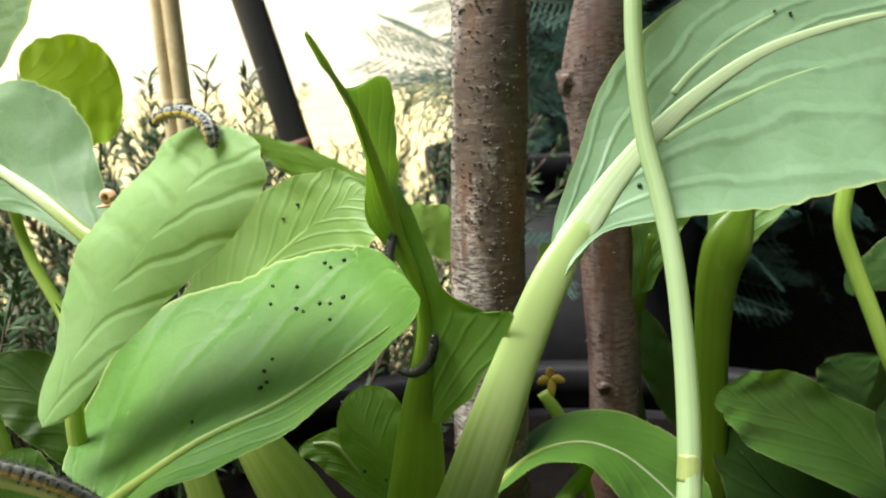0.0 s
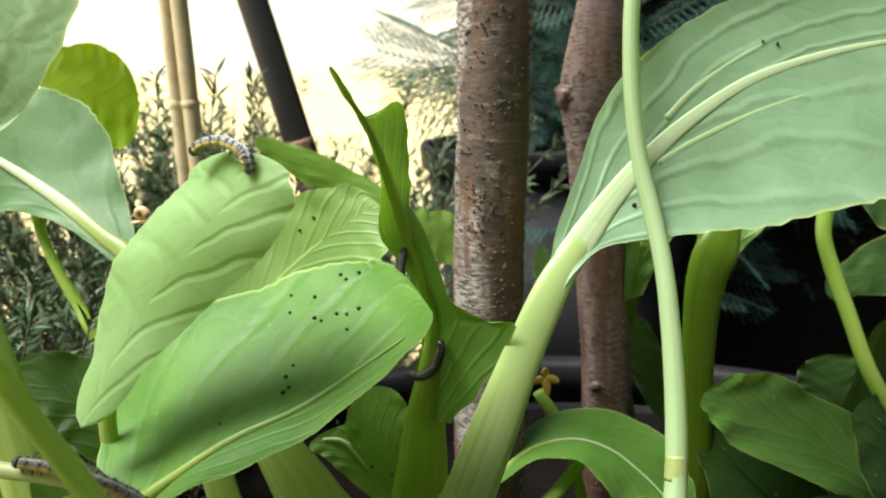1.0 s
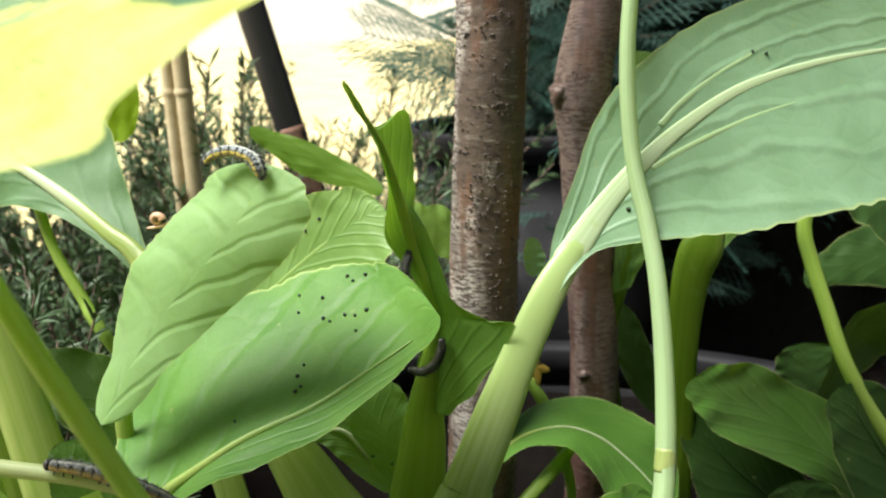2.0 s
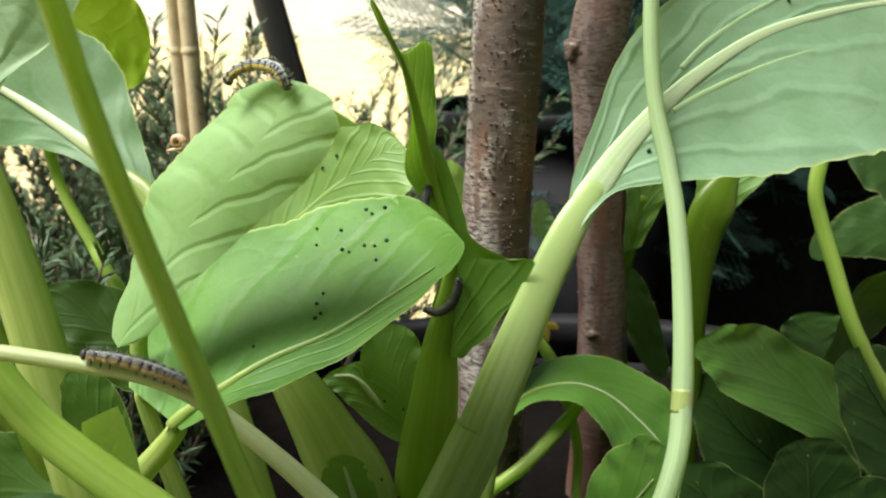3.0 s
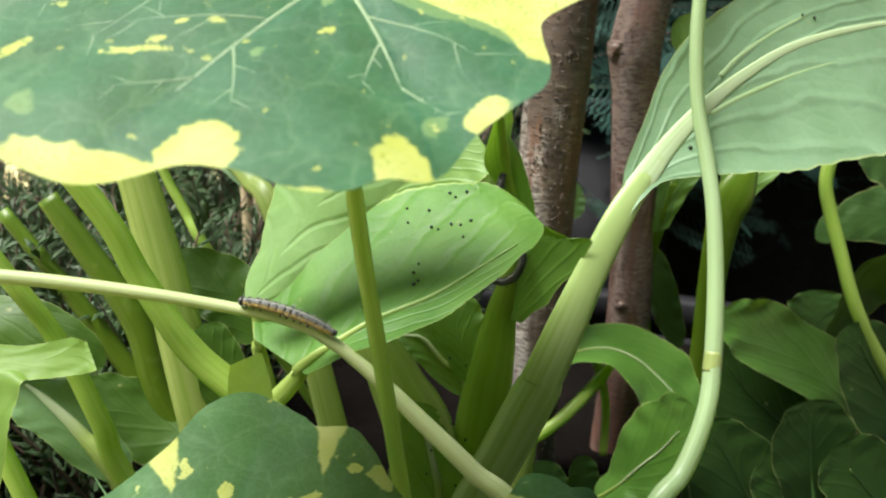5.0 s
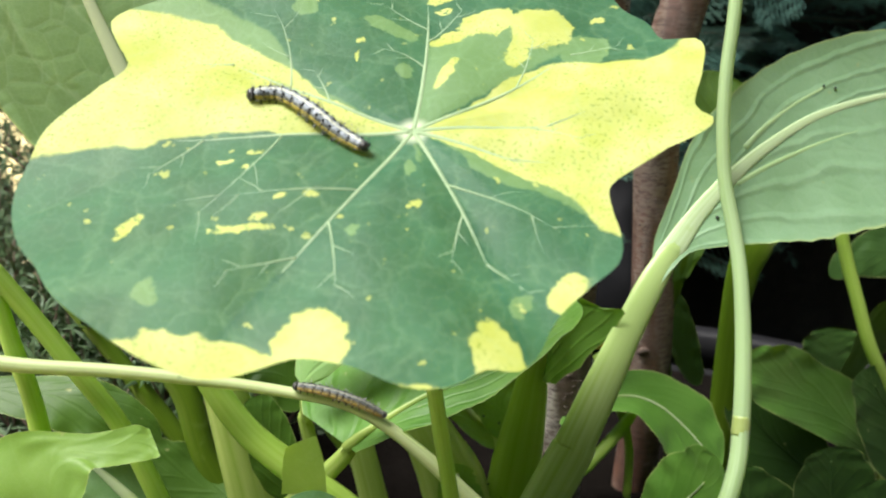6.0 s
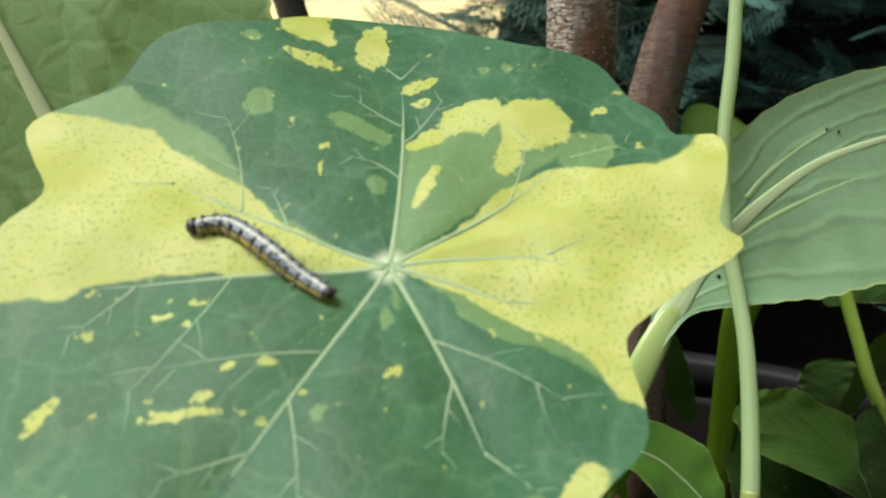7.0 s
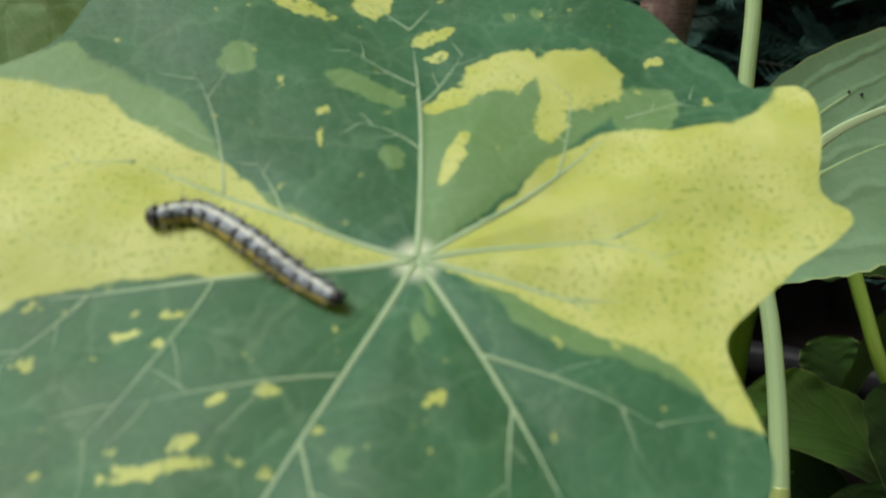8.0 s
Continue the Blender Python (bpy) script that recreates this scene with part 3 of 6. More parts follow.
plant_right = thing("pak_choi_plant", (0.16, 0.40, SOIL), "pak choi plant with dark oval leaves in shade", "vegetable plant", "pak choi in the planter")
F = blade("leaf", plant_right, [
    ((0.2627, 0.4050, 0.0221), (0.96, 0.27, -0.05), 0.0050, 0.0039),
    ((0.2437, 0.4000, 0.0504), (0.82, 0.54, 0.18), 0.0202, 0.0207),
    ((0.2161, 0.3950, 0.0742), (0.81, 0.55, 0.21), 0.0276, 0.0303),
    ((0.1870, 0.3880, 0.0939), (0.81, 0.53, 0.24), 0.0293, 0.0288),
    ((0.1650, 0.3800, 0.1070), (0.78, 0.53, 0.34), 0.0195, 0.0286),
    ((0.1537, 0.3770, 0.1135), (0.76, 0.43, 0.49), 0.0105, 0.0178),
    ((0.1456, 0.3750, 0.1182), (1, 0, 0), 0, 0),
], material=MID_LEAF, label="smooth oval leaf held out flat")
stem("stalk", F, [(0.2350, 0.4000, 0.0120, 0.0070), (0.2802, 0.4020, -0.0338, 0.0059), (0.2718, 0.4040, -0.0024, 0.0058), (0.2626, 0.4047, 0.0222, 0.0028), (0.2407, 0.3997, 0.0506, 0.0009), (0.2144, 0.3947, 0.0733, 0.0007), (0.1855, 0.3877, 0.0923, 0.0005), (0.1691, 0.3820, 0.1008, 0.0003)], flat=0.6)
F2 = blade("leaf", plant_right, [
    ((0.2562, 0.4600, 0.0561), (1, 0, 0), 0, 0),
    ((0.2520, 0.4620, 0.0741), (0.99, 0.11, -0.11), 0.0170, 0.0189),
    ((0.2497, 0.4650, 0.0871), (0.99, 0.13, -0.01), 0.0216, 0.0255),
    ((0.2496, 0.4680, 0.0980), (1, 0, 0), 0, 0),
], material=SHADED_LEAF)
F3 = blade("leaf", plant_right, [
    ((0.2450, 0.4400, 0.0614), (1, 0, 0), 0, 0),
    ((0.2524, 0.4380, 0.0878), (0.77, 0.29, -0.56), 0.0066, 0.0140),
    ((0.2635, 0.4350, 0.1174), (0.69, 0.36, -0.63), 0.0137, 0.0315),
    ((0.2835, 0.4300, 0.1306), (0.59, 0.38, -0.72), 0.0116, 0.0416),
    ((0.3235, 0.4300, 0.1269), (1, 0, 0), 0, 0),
], material=SHADED_LEAF)
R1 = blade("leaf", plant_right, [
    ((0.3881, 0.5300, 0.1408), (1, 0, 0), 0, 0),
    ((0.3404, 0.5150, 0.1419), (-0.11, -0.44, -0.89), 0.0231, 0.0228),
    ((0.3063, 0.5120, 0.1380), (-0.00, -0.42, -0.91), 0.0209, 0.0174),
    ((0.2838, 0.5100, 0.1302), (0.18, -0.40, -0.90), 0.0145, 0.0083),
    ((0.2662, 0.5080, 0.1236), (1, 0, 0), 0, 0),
], material=SHADED_LEAF)
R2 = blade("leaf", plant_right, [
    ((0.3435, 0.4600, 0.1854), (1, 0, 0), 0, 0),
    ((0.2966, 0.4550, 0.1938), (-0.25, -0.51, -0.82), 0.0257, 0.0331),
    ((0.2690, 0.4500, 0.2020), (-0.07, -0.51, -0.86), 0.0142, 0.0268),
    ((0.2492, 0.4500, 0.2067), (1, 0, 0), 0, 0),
], material=SHADED_LEAF)
C2 = blade("leaf", plant_right, [
    ((0.1524, 0.3880, 0.1811), (1.00, 0.00, -0.03), 0.0092, 0.0092),
    ((0.1606, 0.3920, 0.1957), (0.99, -0.13, -0.01), 0.0157, 0.0162),
    ((0.1695, 0.3980, 0.2142), (0.98, -0.14, -0.12), 0.0249, 0.0249),
    ((0.1358, 0.4050, 0.2547), (0.93, -0.20, -0.30), 0.0197, 0.0301),
    ((0.1302, 0.4120, 0.2795), (1, 0, 0), 0, 0),
], veins=(5, 2.25))
stem("stalk", C2, [(0.1650, 0.4000, 0.0120, 0.0080), (0.1496, 0.3960, 0.0254, 0.0089), (0.1475, 0.3940, 0.0947, 0.0082), (0.1469, 0.3910, 0.1402, 0.0085), (0.1486, 0.3890, 0.1679, 0.0098), (0.1538, 0.3888, 0.1852, 0.0106), (0.1627, 0.3925, 0.2013, 0.0041), (0.1692, 0.3970, 0.2144, 0.0024)], flat=0.28, material=GREEN_STALK)
C3 = blade("leaf", plant_right, [
    ((0.1156, 0.4020, 0.1585), (0.94, 0.00, 0.33), 0.0041, 0.0059),
    ((0.1195, 0.4000, 0.1815), (0.97, -0.12, 0.21), 0.0074, 0.0115),
    ((0.1270, 0.4000, 0.2033), (0.97, -0.19, -0.15), 0.0130, 0.0135),
    ((0.1386, 0.4050, 0.2303), (1, 0, 0), 0, 0),
], veins=(5, 2.25))
stem("stalk", C3, [(0.1300, 0.4200, 0.0120, 0.0050), (0.1149, 0.4120, 0.1080, 0.0031), (0.1130, 0.4080, 0.1369, 0.0037), (0.1156, 0.4030, 0.1615, 0.0046), (0.1221, 0.4000, 0.1878, 0.0026)], flat=0.28, material=GREEN_STALK)
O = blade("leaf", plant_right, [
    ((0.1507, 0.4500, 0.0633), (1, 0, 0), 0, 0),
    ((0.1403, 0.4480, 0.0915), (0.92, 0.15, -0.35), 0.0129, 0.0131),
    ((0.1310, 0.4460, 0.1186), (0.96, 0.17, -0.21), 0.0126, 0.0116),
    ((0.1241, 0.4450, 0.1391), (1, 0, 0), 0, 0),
], material=SHADED_LEAF)
M = blade("leaf", plant_right, [
    ((0.0707, 0.3250, 0.0308), (1, 0, 0), 0, 0),
    ((0.0805, 0.3200, 0.0426), (0.18, -0.95, -0.24), 0.0105, 0.0105),
    ((0.0883, 0.3150, 0.0561), (0.39, -0.66, -0.64), 0.0180, 0.0185),
    ((0.0984, 0.3100, 0.0702), (0.41, -0.69, -0.60), 0.0227, 0.0208),
    ((0.1045, 0.3030, 0.0859), (0.41, -0.78, -0.47), 0.0178, 0.0143),
    ((0.1065, 0.2970, 0.1019), (1, 0, 0), 0, 0),
], material=MID_LEAF, label="round toothed leaf low on the plant")
stem("stalk", M, [(0.0750, 0.3300, 0.0120, 0.0050), (0.0671, 0.3270, 0.0236, 0.0031), (0.0712, 0.3245, 0.0315, 0.0015), (0.0804, 0.3196, 0.0429, 0.0009), (0.0882, 0.3146, 0.0563, 0.0006), (0.0983, 0.3096, 0.0705, 0.0005), (0.1035, 0.3036, 0.0841, 0.0003)], flat=0.6)
N = blade("leaf", plant_right, [
    ((0.0724, 0.3350, 0.0096), (1, 0, 0), 0, 0),
    ((0.0679, 0.3350, 0.0250), (0.97, 0.19, -0.14), 0.0127, 0.0085),
    ((0.0653, 0.3350, 0.0402), (0.97, 0.23, -0.04), 0.0084, 0.0089),
    ((0.0642, 0.3350, 0.0517), (1, 0, 0), 0, 0),
], material=SHADED_LEAF)
Pp = blade("leaf", plant_right, [
    ((0.0796, 0.4680, 0.1481), (1, 0, 0), 0, 0),
    ((0.0791, 0.4680, 0.1581), (0.96, 0.29, -0.00), 0.0058, 0.0079),
    ((0.0787, 0.4680, 0.1666), (0.93, 0.37, -0.07), 0.0052, 0.0058),
    ((0.0783, 0.4680, 0.1727), (1, 0, 0), 0, 0),
], material=BLUISH_LEAF)
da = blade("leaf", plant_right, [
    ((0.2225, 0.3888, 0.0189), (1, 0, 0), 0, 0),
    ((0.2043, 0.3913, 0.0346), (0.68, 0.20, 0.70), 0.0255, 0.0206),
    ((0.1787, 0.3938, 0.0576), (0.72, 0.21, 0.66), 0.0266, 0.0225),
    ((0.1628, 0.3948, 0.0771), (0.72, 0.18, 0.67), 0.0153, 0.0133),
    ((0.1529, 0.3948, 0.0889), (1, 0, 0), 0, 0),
], material=SHADED_LEAF, ripple=0.0004)
stem("stalk", da, [(0.2150, 0.4200, 0.0120, 0.0050), (0.2222, 0.3882, 0.0192, 0.0027), (0.2040, 0.3907, 0.0350, 0.0007), (0.1784, 0.3932, 0.0579, 0.0004), (0.1625, 0.3942, 0.0774, 0.0002)], flat=0.6, material=SHADED_LEAF)
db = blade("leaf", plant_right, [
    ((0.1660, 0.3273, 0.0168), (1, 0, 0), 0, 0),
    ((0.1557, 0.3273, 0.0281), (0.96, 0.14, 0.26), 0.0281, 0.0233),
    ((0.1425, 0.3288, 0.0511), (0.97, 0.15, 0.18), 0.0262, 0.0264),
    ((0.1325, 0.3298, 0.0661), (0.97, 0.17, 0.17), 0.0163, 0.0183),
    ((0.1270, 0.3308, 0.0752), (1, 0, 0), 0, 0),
], material=SHADED_LEAF, ripple=0.0004)
stem("stalk", db, [(0.1850, 0.3950, 0.0120, 0.0050), (0.1657, 0.3267, 0.0172, 0.0023), (0.1554, 0.3267, 0.0284, 0.0006), (0.1422, 0.3282, 0.0514, 0.0004), (0.1323, 0.3292, 0.0664, 0.0002)], flat=0.6, material=SHADED_LEAF)
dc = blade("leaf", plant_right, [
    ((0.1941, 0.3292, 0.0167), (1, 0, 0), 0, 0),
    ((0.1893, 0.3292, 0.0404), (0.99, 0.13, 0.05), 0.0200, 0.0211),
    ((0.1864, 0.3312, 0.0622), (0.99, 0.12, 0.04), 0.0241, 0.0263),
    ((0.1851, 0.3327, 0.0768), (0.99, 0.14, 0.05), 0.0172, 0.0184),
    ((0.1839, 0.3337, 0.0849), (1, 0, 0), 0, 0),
], material=SHADED_LEAF, ripple=0.0004)
stem("stalk", dc, [(0.2250, 0.4100, 0.0120, 0.0050), (0.1938, 0.3286, 0.0171, 0.0024), (0.1890, 0.3286, 0.0408, 0.0006), (0.1861, 0.3306, 0.0625, 0.0004), (0.1848, 0.3321, 0.0771, 0.0002)], flat=0.6, material=SHADED_LEAF)
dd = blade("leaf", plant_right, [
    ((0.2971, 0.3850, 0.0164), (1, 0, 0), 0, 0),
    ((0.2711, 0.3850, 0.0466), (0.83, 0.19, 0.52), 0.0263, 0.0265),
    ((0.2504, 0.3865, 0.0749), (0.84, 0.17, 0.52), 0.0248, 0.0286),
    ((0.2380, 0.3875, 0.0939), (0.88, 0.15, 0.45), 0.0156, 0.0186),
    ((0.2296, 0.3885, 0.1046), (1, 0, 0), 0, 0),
], material=SHADED_LEAF, ripple=0.0004)
stem("stalk", dd, [(0.2700, 0.4300, 0.0120, 0.0050), (0.2967, 0.3844, 0.0167, 0.0028), (0.2707, 0.3844, 0.0469, 0.0007), (0.2500, 0.3859, 0.0752, 0.0004), (0.2376, 0.3869, 0.0941, 0.0003)], flat=0.6, material=SHADED_LEAF)
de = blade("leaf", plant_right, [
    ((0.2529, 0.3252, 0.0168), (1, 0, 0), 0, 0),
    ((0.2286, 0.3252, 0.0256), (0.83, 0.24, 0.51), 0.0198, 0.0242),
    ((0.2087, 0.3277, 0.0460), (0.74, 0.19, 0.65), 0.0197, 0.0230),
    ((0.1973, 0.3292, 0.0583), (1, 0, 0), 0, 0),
], material=SHADED_LEAF, ripple=0.0004)
stem("stalk", de, [(0.2600, 0.3900, 0.0120, 0.0050), (0.2524, 0.3246, 0.0172, 0.0025), (0.2282, 0.3246, 0.0260, 0.0006), (0.2084, 0.3271, 0.0463, 0.0004)], flat=0.6, material=SHADED_LEAF)
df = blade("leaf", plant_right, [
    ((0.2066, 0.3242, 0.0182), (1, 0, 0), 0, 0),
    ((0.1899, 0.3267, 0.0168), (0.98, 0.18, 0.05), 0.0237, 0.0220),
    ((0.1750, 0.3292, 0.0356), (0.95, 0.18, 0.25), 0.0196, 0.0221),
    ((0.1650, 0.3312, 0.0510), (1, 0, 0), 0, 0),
], material=SHADED_LEAF, ripple=0.0004)
stem("stalk", df, [(0.2000, 0.3600, 0.0120, 0.0050), (0.2062, 0.3236, 0.0186, 0.0024), (0.1896, 0.3261, 0.0172, 0.0006), (0.1747, 0.3286, 0.0360, 0.0004)], flat=0.6, material=SHADED_LEAF)
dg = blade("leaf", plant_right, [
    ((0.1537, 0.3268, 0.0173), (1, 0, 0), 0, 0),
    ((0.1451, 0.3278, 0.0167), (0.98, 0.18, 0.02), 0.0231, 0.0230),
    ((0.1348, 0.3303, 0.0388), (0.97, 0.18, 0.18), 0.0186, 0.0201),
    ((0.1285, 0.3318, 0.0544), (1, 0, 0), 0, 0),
], material=SHADED_LEAF, ripple=0.0004)
stem("stalk", dg, [(0.1550, 0.3500, 0.0120, 0.0050), (0.1534, 0.3262, 0.0177, 0.0023), (0.1449, 0.3272, 0.0172, 0.0006), (0.1346, 0.3297, 0.0392, 0.0004)], flat=0.6, material=SHADED_LEAF)
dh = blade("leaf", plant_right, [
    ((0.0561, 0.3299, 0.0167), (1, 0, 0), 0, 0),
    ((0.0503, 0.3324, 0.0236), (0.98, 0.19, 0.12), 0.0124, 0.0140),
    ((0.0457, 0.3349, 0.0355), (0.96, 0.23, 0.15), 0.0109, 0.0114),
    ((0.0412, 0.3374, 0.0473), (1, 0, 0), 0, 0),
], material=SHADED_LEAF, ripple=0.0004)
stem("stalk", dh, [(0.0600, 0.3600, 0.0120, 0.0050), (0.0560, 0.3293, 0.0171, 0.0022), (0.0502, 0.3318, 0.0240, 0.0006), (0.0456, 0.3343, 0.0359, 0.0004)], flat=0.6, material=SHADED_LEAF)
stem("leafstalk", plant_right, [(0.2450, 0.3850, 0.0120, 0.0030), (0.2875, 0.3850, 0.0316, 0.0044), (0.2650, 0.3870, 0.0656, 0.0042), (0.2494, 0.3900, 0.0893, 0.0041), (0.2339, 0.3930, 0.1177, 0.0040), (0.2240, 0.3980, 0.1465, 0.0039), (0.2161, 0.4020, 0.1701, 0.0039), (0.2117, 0.4040, 0.1874, 0.0038), (0.2141, 0.4060, 0.2045, 0.0039), (0.2192, 0.4080, 0.2246, 0.0032)], flat=0.9)
stem("leafstalk", plant_right, [(0.0500, 0.3500, 0.0120, 0.0030), (0.0279, 0.3450, 0.0430, 0.0028), (0.0541, 0.3500, 0.0650, 0.0034), (0.0776, 0.3660, 0.0802, 0.0035), (0.0867, 0.3740, 0.0867, 0.0026)], flat=0.9)
stem("leafstalk", plant_right, [(0.0850, 0.3700, 0.0300, 0.0025), (0.0863, 0.3800, 0.0615, 0.0026), (0.0755, 0.3850, 0.0991, 0.0032), (0.0660, 0.3900, 0.1158, 0.0029)], flat=0.9)
T = blade("leaf", plant_right, [
    ((0.0408, 0.4200, 0.1784), (1, 0, 0), 0, 0),
    ((0.0260, 0.4150, 0.1908), (-0.14, -0.38, -0.91), 0.0127, 0.0135),
    ((0.0144, 0.4100, 0.1982), (-0.19, -0.43, -0.88), 0.0083, 0.0104),
    ((0.0074, 0.4100, 0.2044), (1, 0, 0), 0, 0),
], material=PALE_LEAF)
plant_left = thing("pak_choi_plant", (-0.08, 0.27, SOIL), "pak choi plant with tall thick stalks and bluish leaves", "vegetable plant", "pak choi in the planter")
L1 = blade("leaf", plant_left, [
    ((-0.1060, 0.3350, 0.2034), (-0.52, -0.50, -0.69), 0.0048, 0.0053),
    ((-0.1219, 0.3450, 0.2138), (-0.71, -0.55, -0.44), 0.0142, 0.0055),
    ((-0.1388, 0.3550, 0.2247), (-0.77, -0.38, -0.51), 0.0254, 0.0087),
    ((-0.1538, 0.3620, 0.2340), (-0.74, -0.27, -0.62), 0.0366, 0.0157),
    ((-0.1689, 0.3680, 0.2423), (-0.67, -0.20, -0.72), 0.0413, 0.0238),
    ((-0.1842, 0.3720, 0.2511), (-0.63, -0.19, -0.75), 0.0329, 0.0211),
    ((-0.1965, 0.3740, 0.2574), (1, 0, 0), 0, 0),
], material=BLUISH_LEAF, label="bluish green leaf with a broad pale midrib")
stem("stalk", L1, [(-0.0500, 0.3000, 0.0120, 0.0080), (-0.0864, 0.3150, 0.1762, 0.0058), (-0.1056, 0.3340, 0.2037, 0.0045), (-0.1215, 0.3440, 0.2140, 0.0034), (-0.1383, 0.3540, 0.2249, 0.0030), (-0.1534, 0.3610, 0.2341, 0.0025), (-0.1684, 0.3670, 0.2425, 0.0020), (-0.1837, 0.3710, 0.2511, 0.0012)], flat=0.55)
L0 = blade("leaf", plant_left, [
    ((-0.1726, 0.4150, 0.2771), (1, 0, 0), 0, 0),
    ((-0.1512, 0.4100, 0.2749), (0.06, 0.00, -1.00), 0.0194, 0.0228),
    ((-0.1355, 0.4100, 0.2696), (-0.08, 0.00, -1.00), 0.0219, 0.0247),
    ((-0.1230, 0.4100, 0.2655), (1, 0, 0), 0, 0),
], material=BACKLIT_YELLOW_LEAF, label="thin leaf coloured yellow green for the light behind it")
H = blade("leaf", plant_left, [
    ((-0.1349, 0.2610, 0.2294), (0.99, 0.12, 0.04), 0.0039, 0.0041),
    ((-0.1400, 0.2650, 0.2497), (0.89, 0.39, 0.25), 0.0190, 0.0136),
    ((-0.1450, 0.2700, 0.2679), (0.94, 0.31, 0.16), 0.0382, 0.0399),
    ((-0.1727, 0.2780, 0.3394), (0.95, 0.21, -0.22), 0.0757, 0.0904),
    ((-0.1794, 0.2850, 0.3645), (0.95, 0.20, -0.25), 0.0814, 0.1006),
    ((-0.1816, 0.2920, 0.3931), (0.87, 0.20, -0.45), 0.0344, 0.1002),
    ((-0.1802, 0.2960, 0.4117), (1, 0, 0), 0, 0),
], material=VEINED_LEAF, ripple=0.0012, label="tall pale leaf on a thick stalk")
stem("stalk", H, [(-0.0980, 0.2560, 0.0120, 0.0110), (-0.1125, 0.2565, 0.1124, 0.0109), (-0.1200, 0.2570, 0.1571, 0.0094), (-0.1250, 0.2580, 0.1866, 0.0086), (-0.1298, 0.2590, 0.2115, 0.0078), (-0.1344, 0.2605, 0.2314, 0.0069), (-0.1398, 0.2645, 0.2497, 0.0059), (-0.1447, 0.2695, 0.2679, 0.0043), (-0.1725, 0.2775, 0.3394, 0.0013), (-0.1792, 0.2845, 0.3645, 0.0012), (-0.1814, 0.2915, 0.3930, 0.0005)], flat=0.5)
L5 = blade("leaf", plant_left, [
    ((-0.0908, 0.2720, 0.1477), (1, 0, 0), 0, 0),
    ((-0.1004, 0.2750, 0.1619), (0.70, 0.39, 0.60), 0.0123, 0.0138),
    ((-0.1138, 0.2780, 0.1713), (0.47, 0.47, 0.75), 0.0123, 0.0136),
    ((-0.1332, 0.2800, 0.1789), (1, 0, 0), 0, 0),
], material=SHADED_OLIVE_LEAF)
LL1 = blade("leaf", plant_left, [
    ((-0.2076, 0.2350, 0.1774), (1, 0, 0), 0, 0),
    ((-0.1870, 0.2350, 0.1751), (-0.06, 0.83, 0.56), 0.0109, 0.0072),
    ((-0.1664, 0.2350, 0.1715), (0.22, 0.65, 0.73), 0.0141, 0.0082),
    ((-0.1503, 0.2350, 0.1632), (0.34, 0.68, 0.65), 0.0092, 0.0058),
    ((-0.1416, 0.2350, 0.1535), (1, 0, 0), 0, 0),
], material=SHADED_OLIVE_LEAF)
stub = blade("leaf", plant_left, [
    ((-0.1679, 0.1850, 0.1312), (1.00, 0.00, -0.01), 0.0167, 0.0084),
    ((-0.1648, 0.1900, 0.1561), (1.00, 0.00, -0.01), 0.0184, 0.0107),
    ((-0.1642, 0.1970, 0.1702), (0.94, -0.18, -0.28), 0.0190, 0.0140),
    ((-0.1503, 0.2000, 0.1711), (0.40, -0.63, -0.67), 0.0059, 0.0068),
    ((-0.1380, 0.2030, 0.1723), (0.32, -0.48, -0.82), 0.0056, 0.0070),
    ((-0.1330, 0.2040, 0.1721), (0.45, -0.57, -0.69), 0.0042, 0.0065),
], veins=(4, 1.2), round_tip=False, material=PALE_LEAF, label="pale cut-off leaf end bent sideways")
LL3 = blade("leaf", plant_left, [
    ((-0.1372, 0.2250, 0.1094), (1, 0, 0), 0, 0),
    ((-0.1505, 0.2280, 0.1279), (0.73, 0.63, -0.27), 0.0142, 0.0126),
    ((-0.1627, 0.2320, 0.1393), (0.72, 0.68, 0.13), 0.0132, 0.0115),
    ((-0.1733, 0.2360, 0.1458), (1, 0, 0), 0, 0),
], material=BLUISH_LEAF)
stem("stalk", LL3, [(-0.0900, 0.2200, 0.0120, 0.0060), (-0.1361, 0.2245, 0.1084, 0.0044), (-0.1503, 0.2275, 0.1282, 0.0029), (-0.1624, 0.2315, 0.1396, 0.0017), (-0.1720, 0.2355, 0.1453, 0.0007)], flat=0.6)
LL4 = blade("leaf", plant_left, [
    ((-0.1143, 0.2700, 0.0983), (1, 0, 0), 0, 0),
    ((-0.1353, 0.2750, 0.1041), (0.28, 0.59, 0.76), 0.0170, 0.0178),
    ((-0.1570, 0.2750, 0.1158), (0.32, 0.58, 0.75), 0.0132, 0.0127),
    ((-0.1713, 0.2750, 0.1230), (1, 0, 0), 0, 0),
], material=SHADED_OLIVE_LEAF)
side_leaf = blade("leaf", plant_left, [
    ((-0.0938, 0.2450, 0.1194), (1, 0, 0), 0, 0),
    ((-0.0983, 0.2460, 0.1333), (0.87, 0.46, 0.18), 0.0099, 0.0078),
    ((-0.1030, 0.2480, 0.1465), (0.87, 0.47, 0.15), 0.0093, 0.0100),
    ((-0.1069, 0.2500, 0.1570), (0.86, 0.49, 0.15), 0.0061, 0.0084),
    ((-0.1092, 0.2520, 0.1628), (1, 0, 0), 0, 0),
], material=SHADED_OLIVE_LEAF, ripple=0.0004)
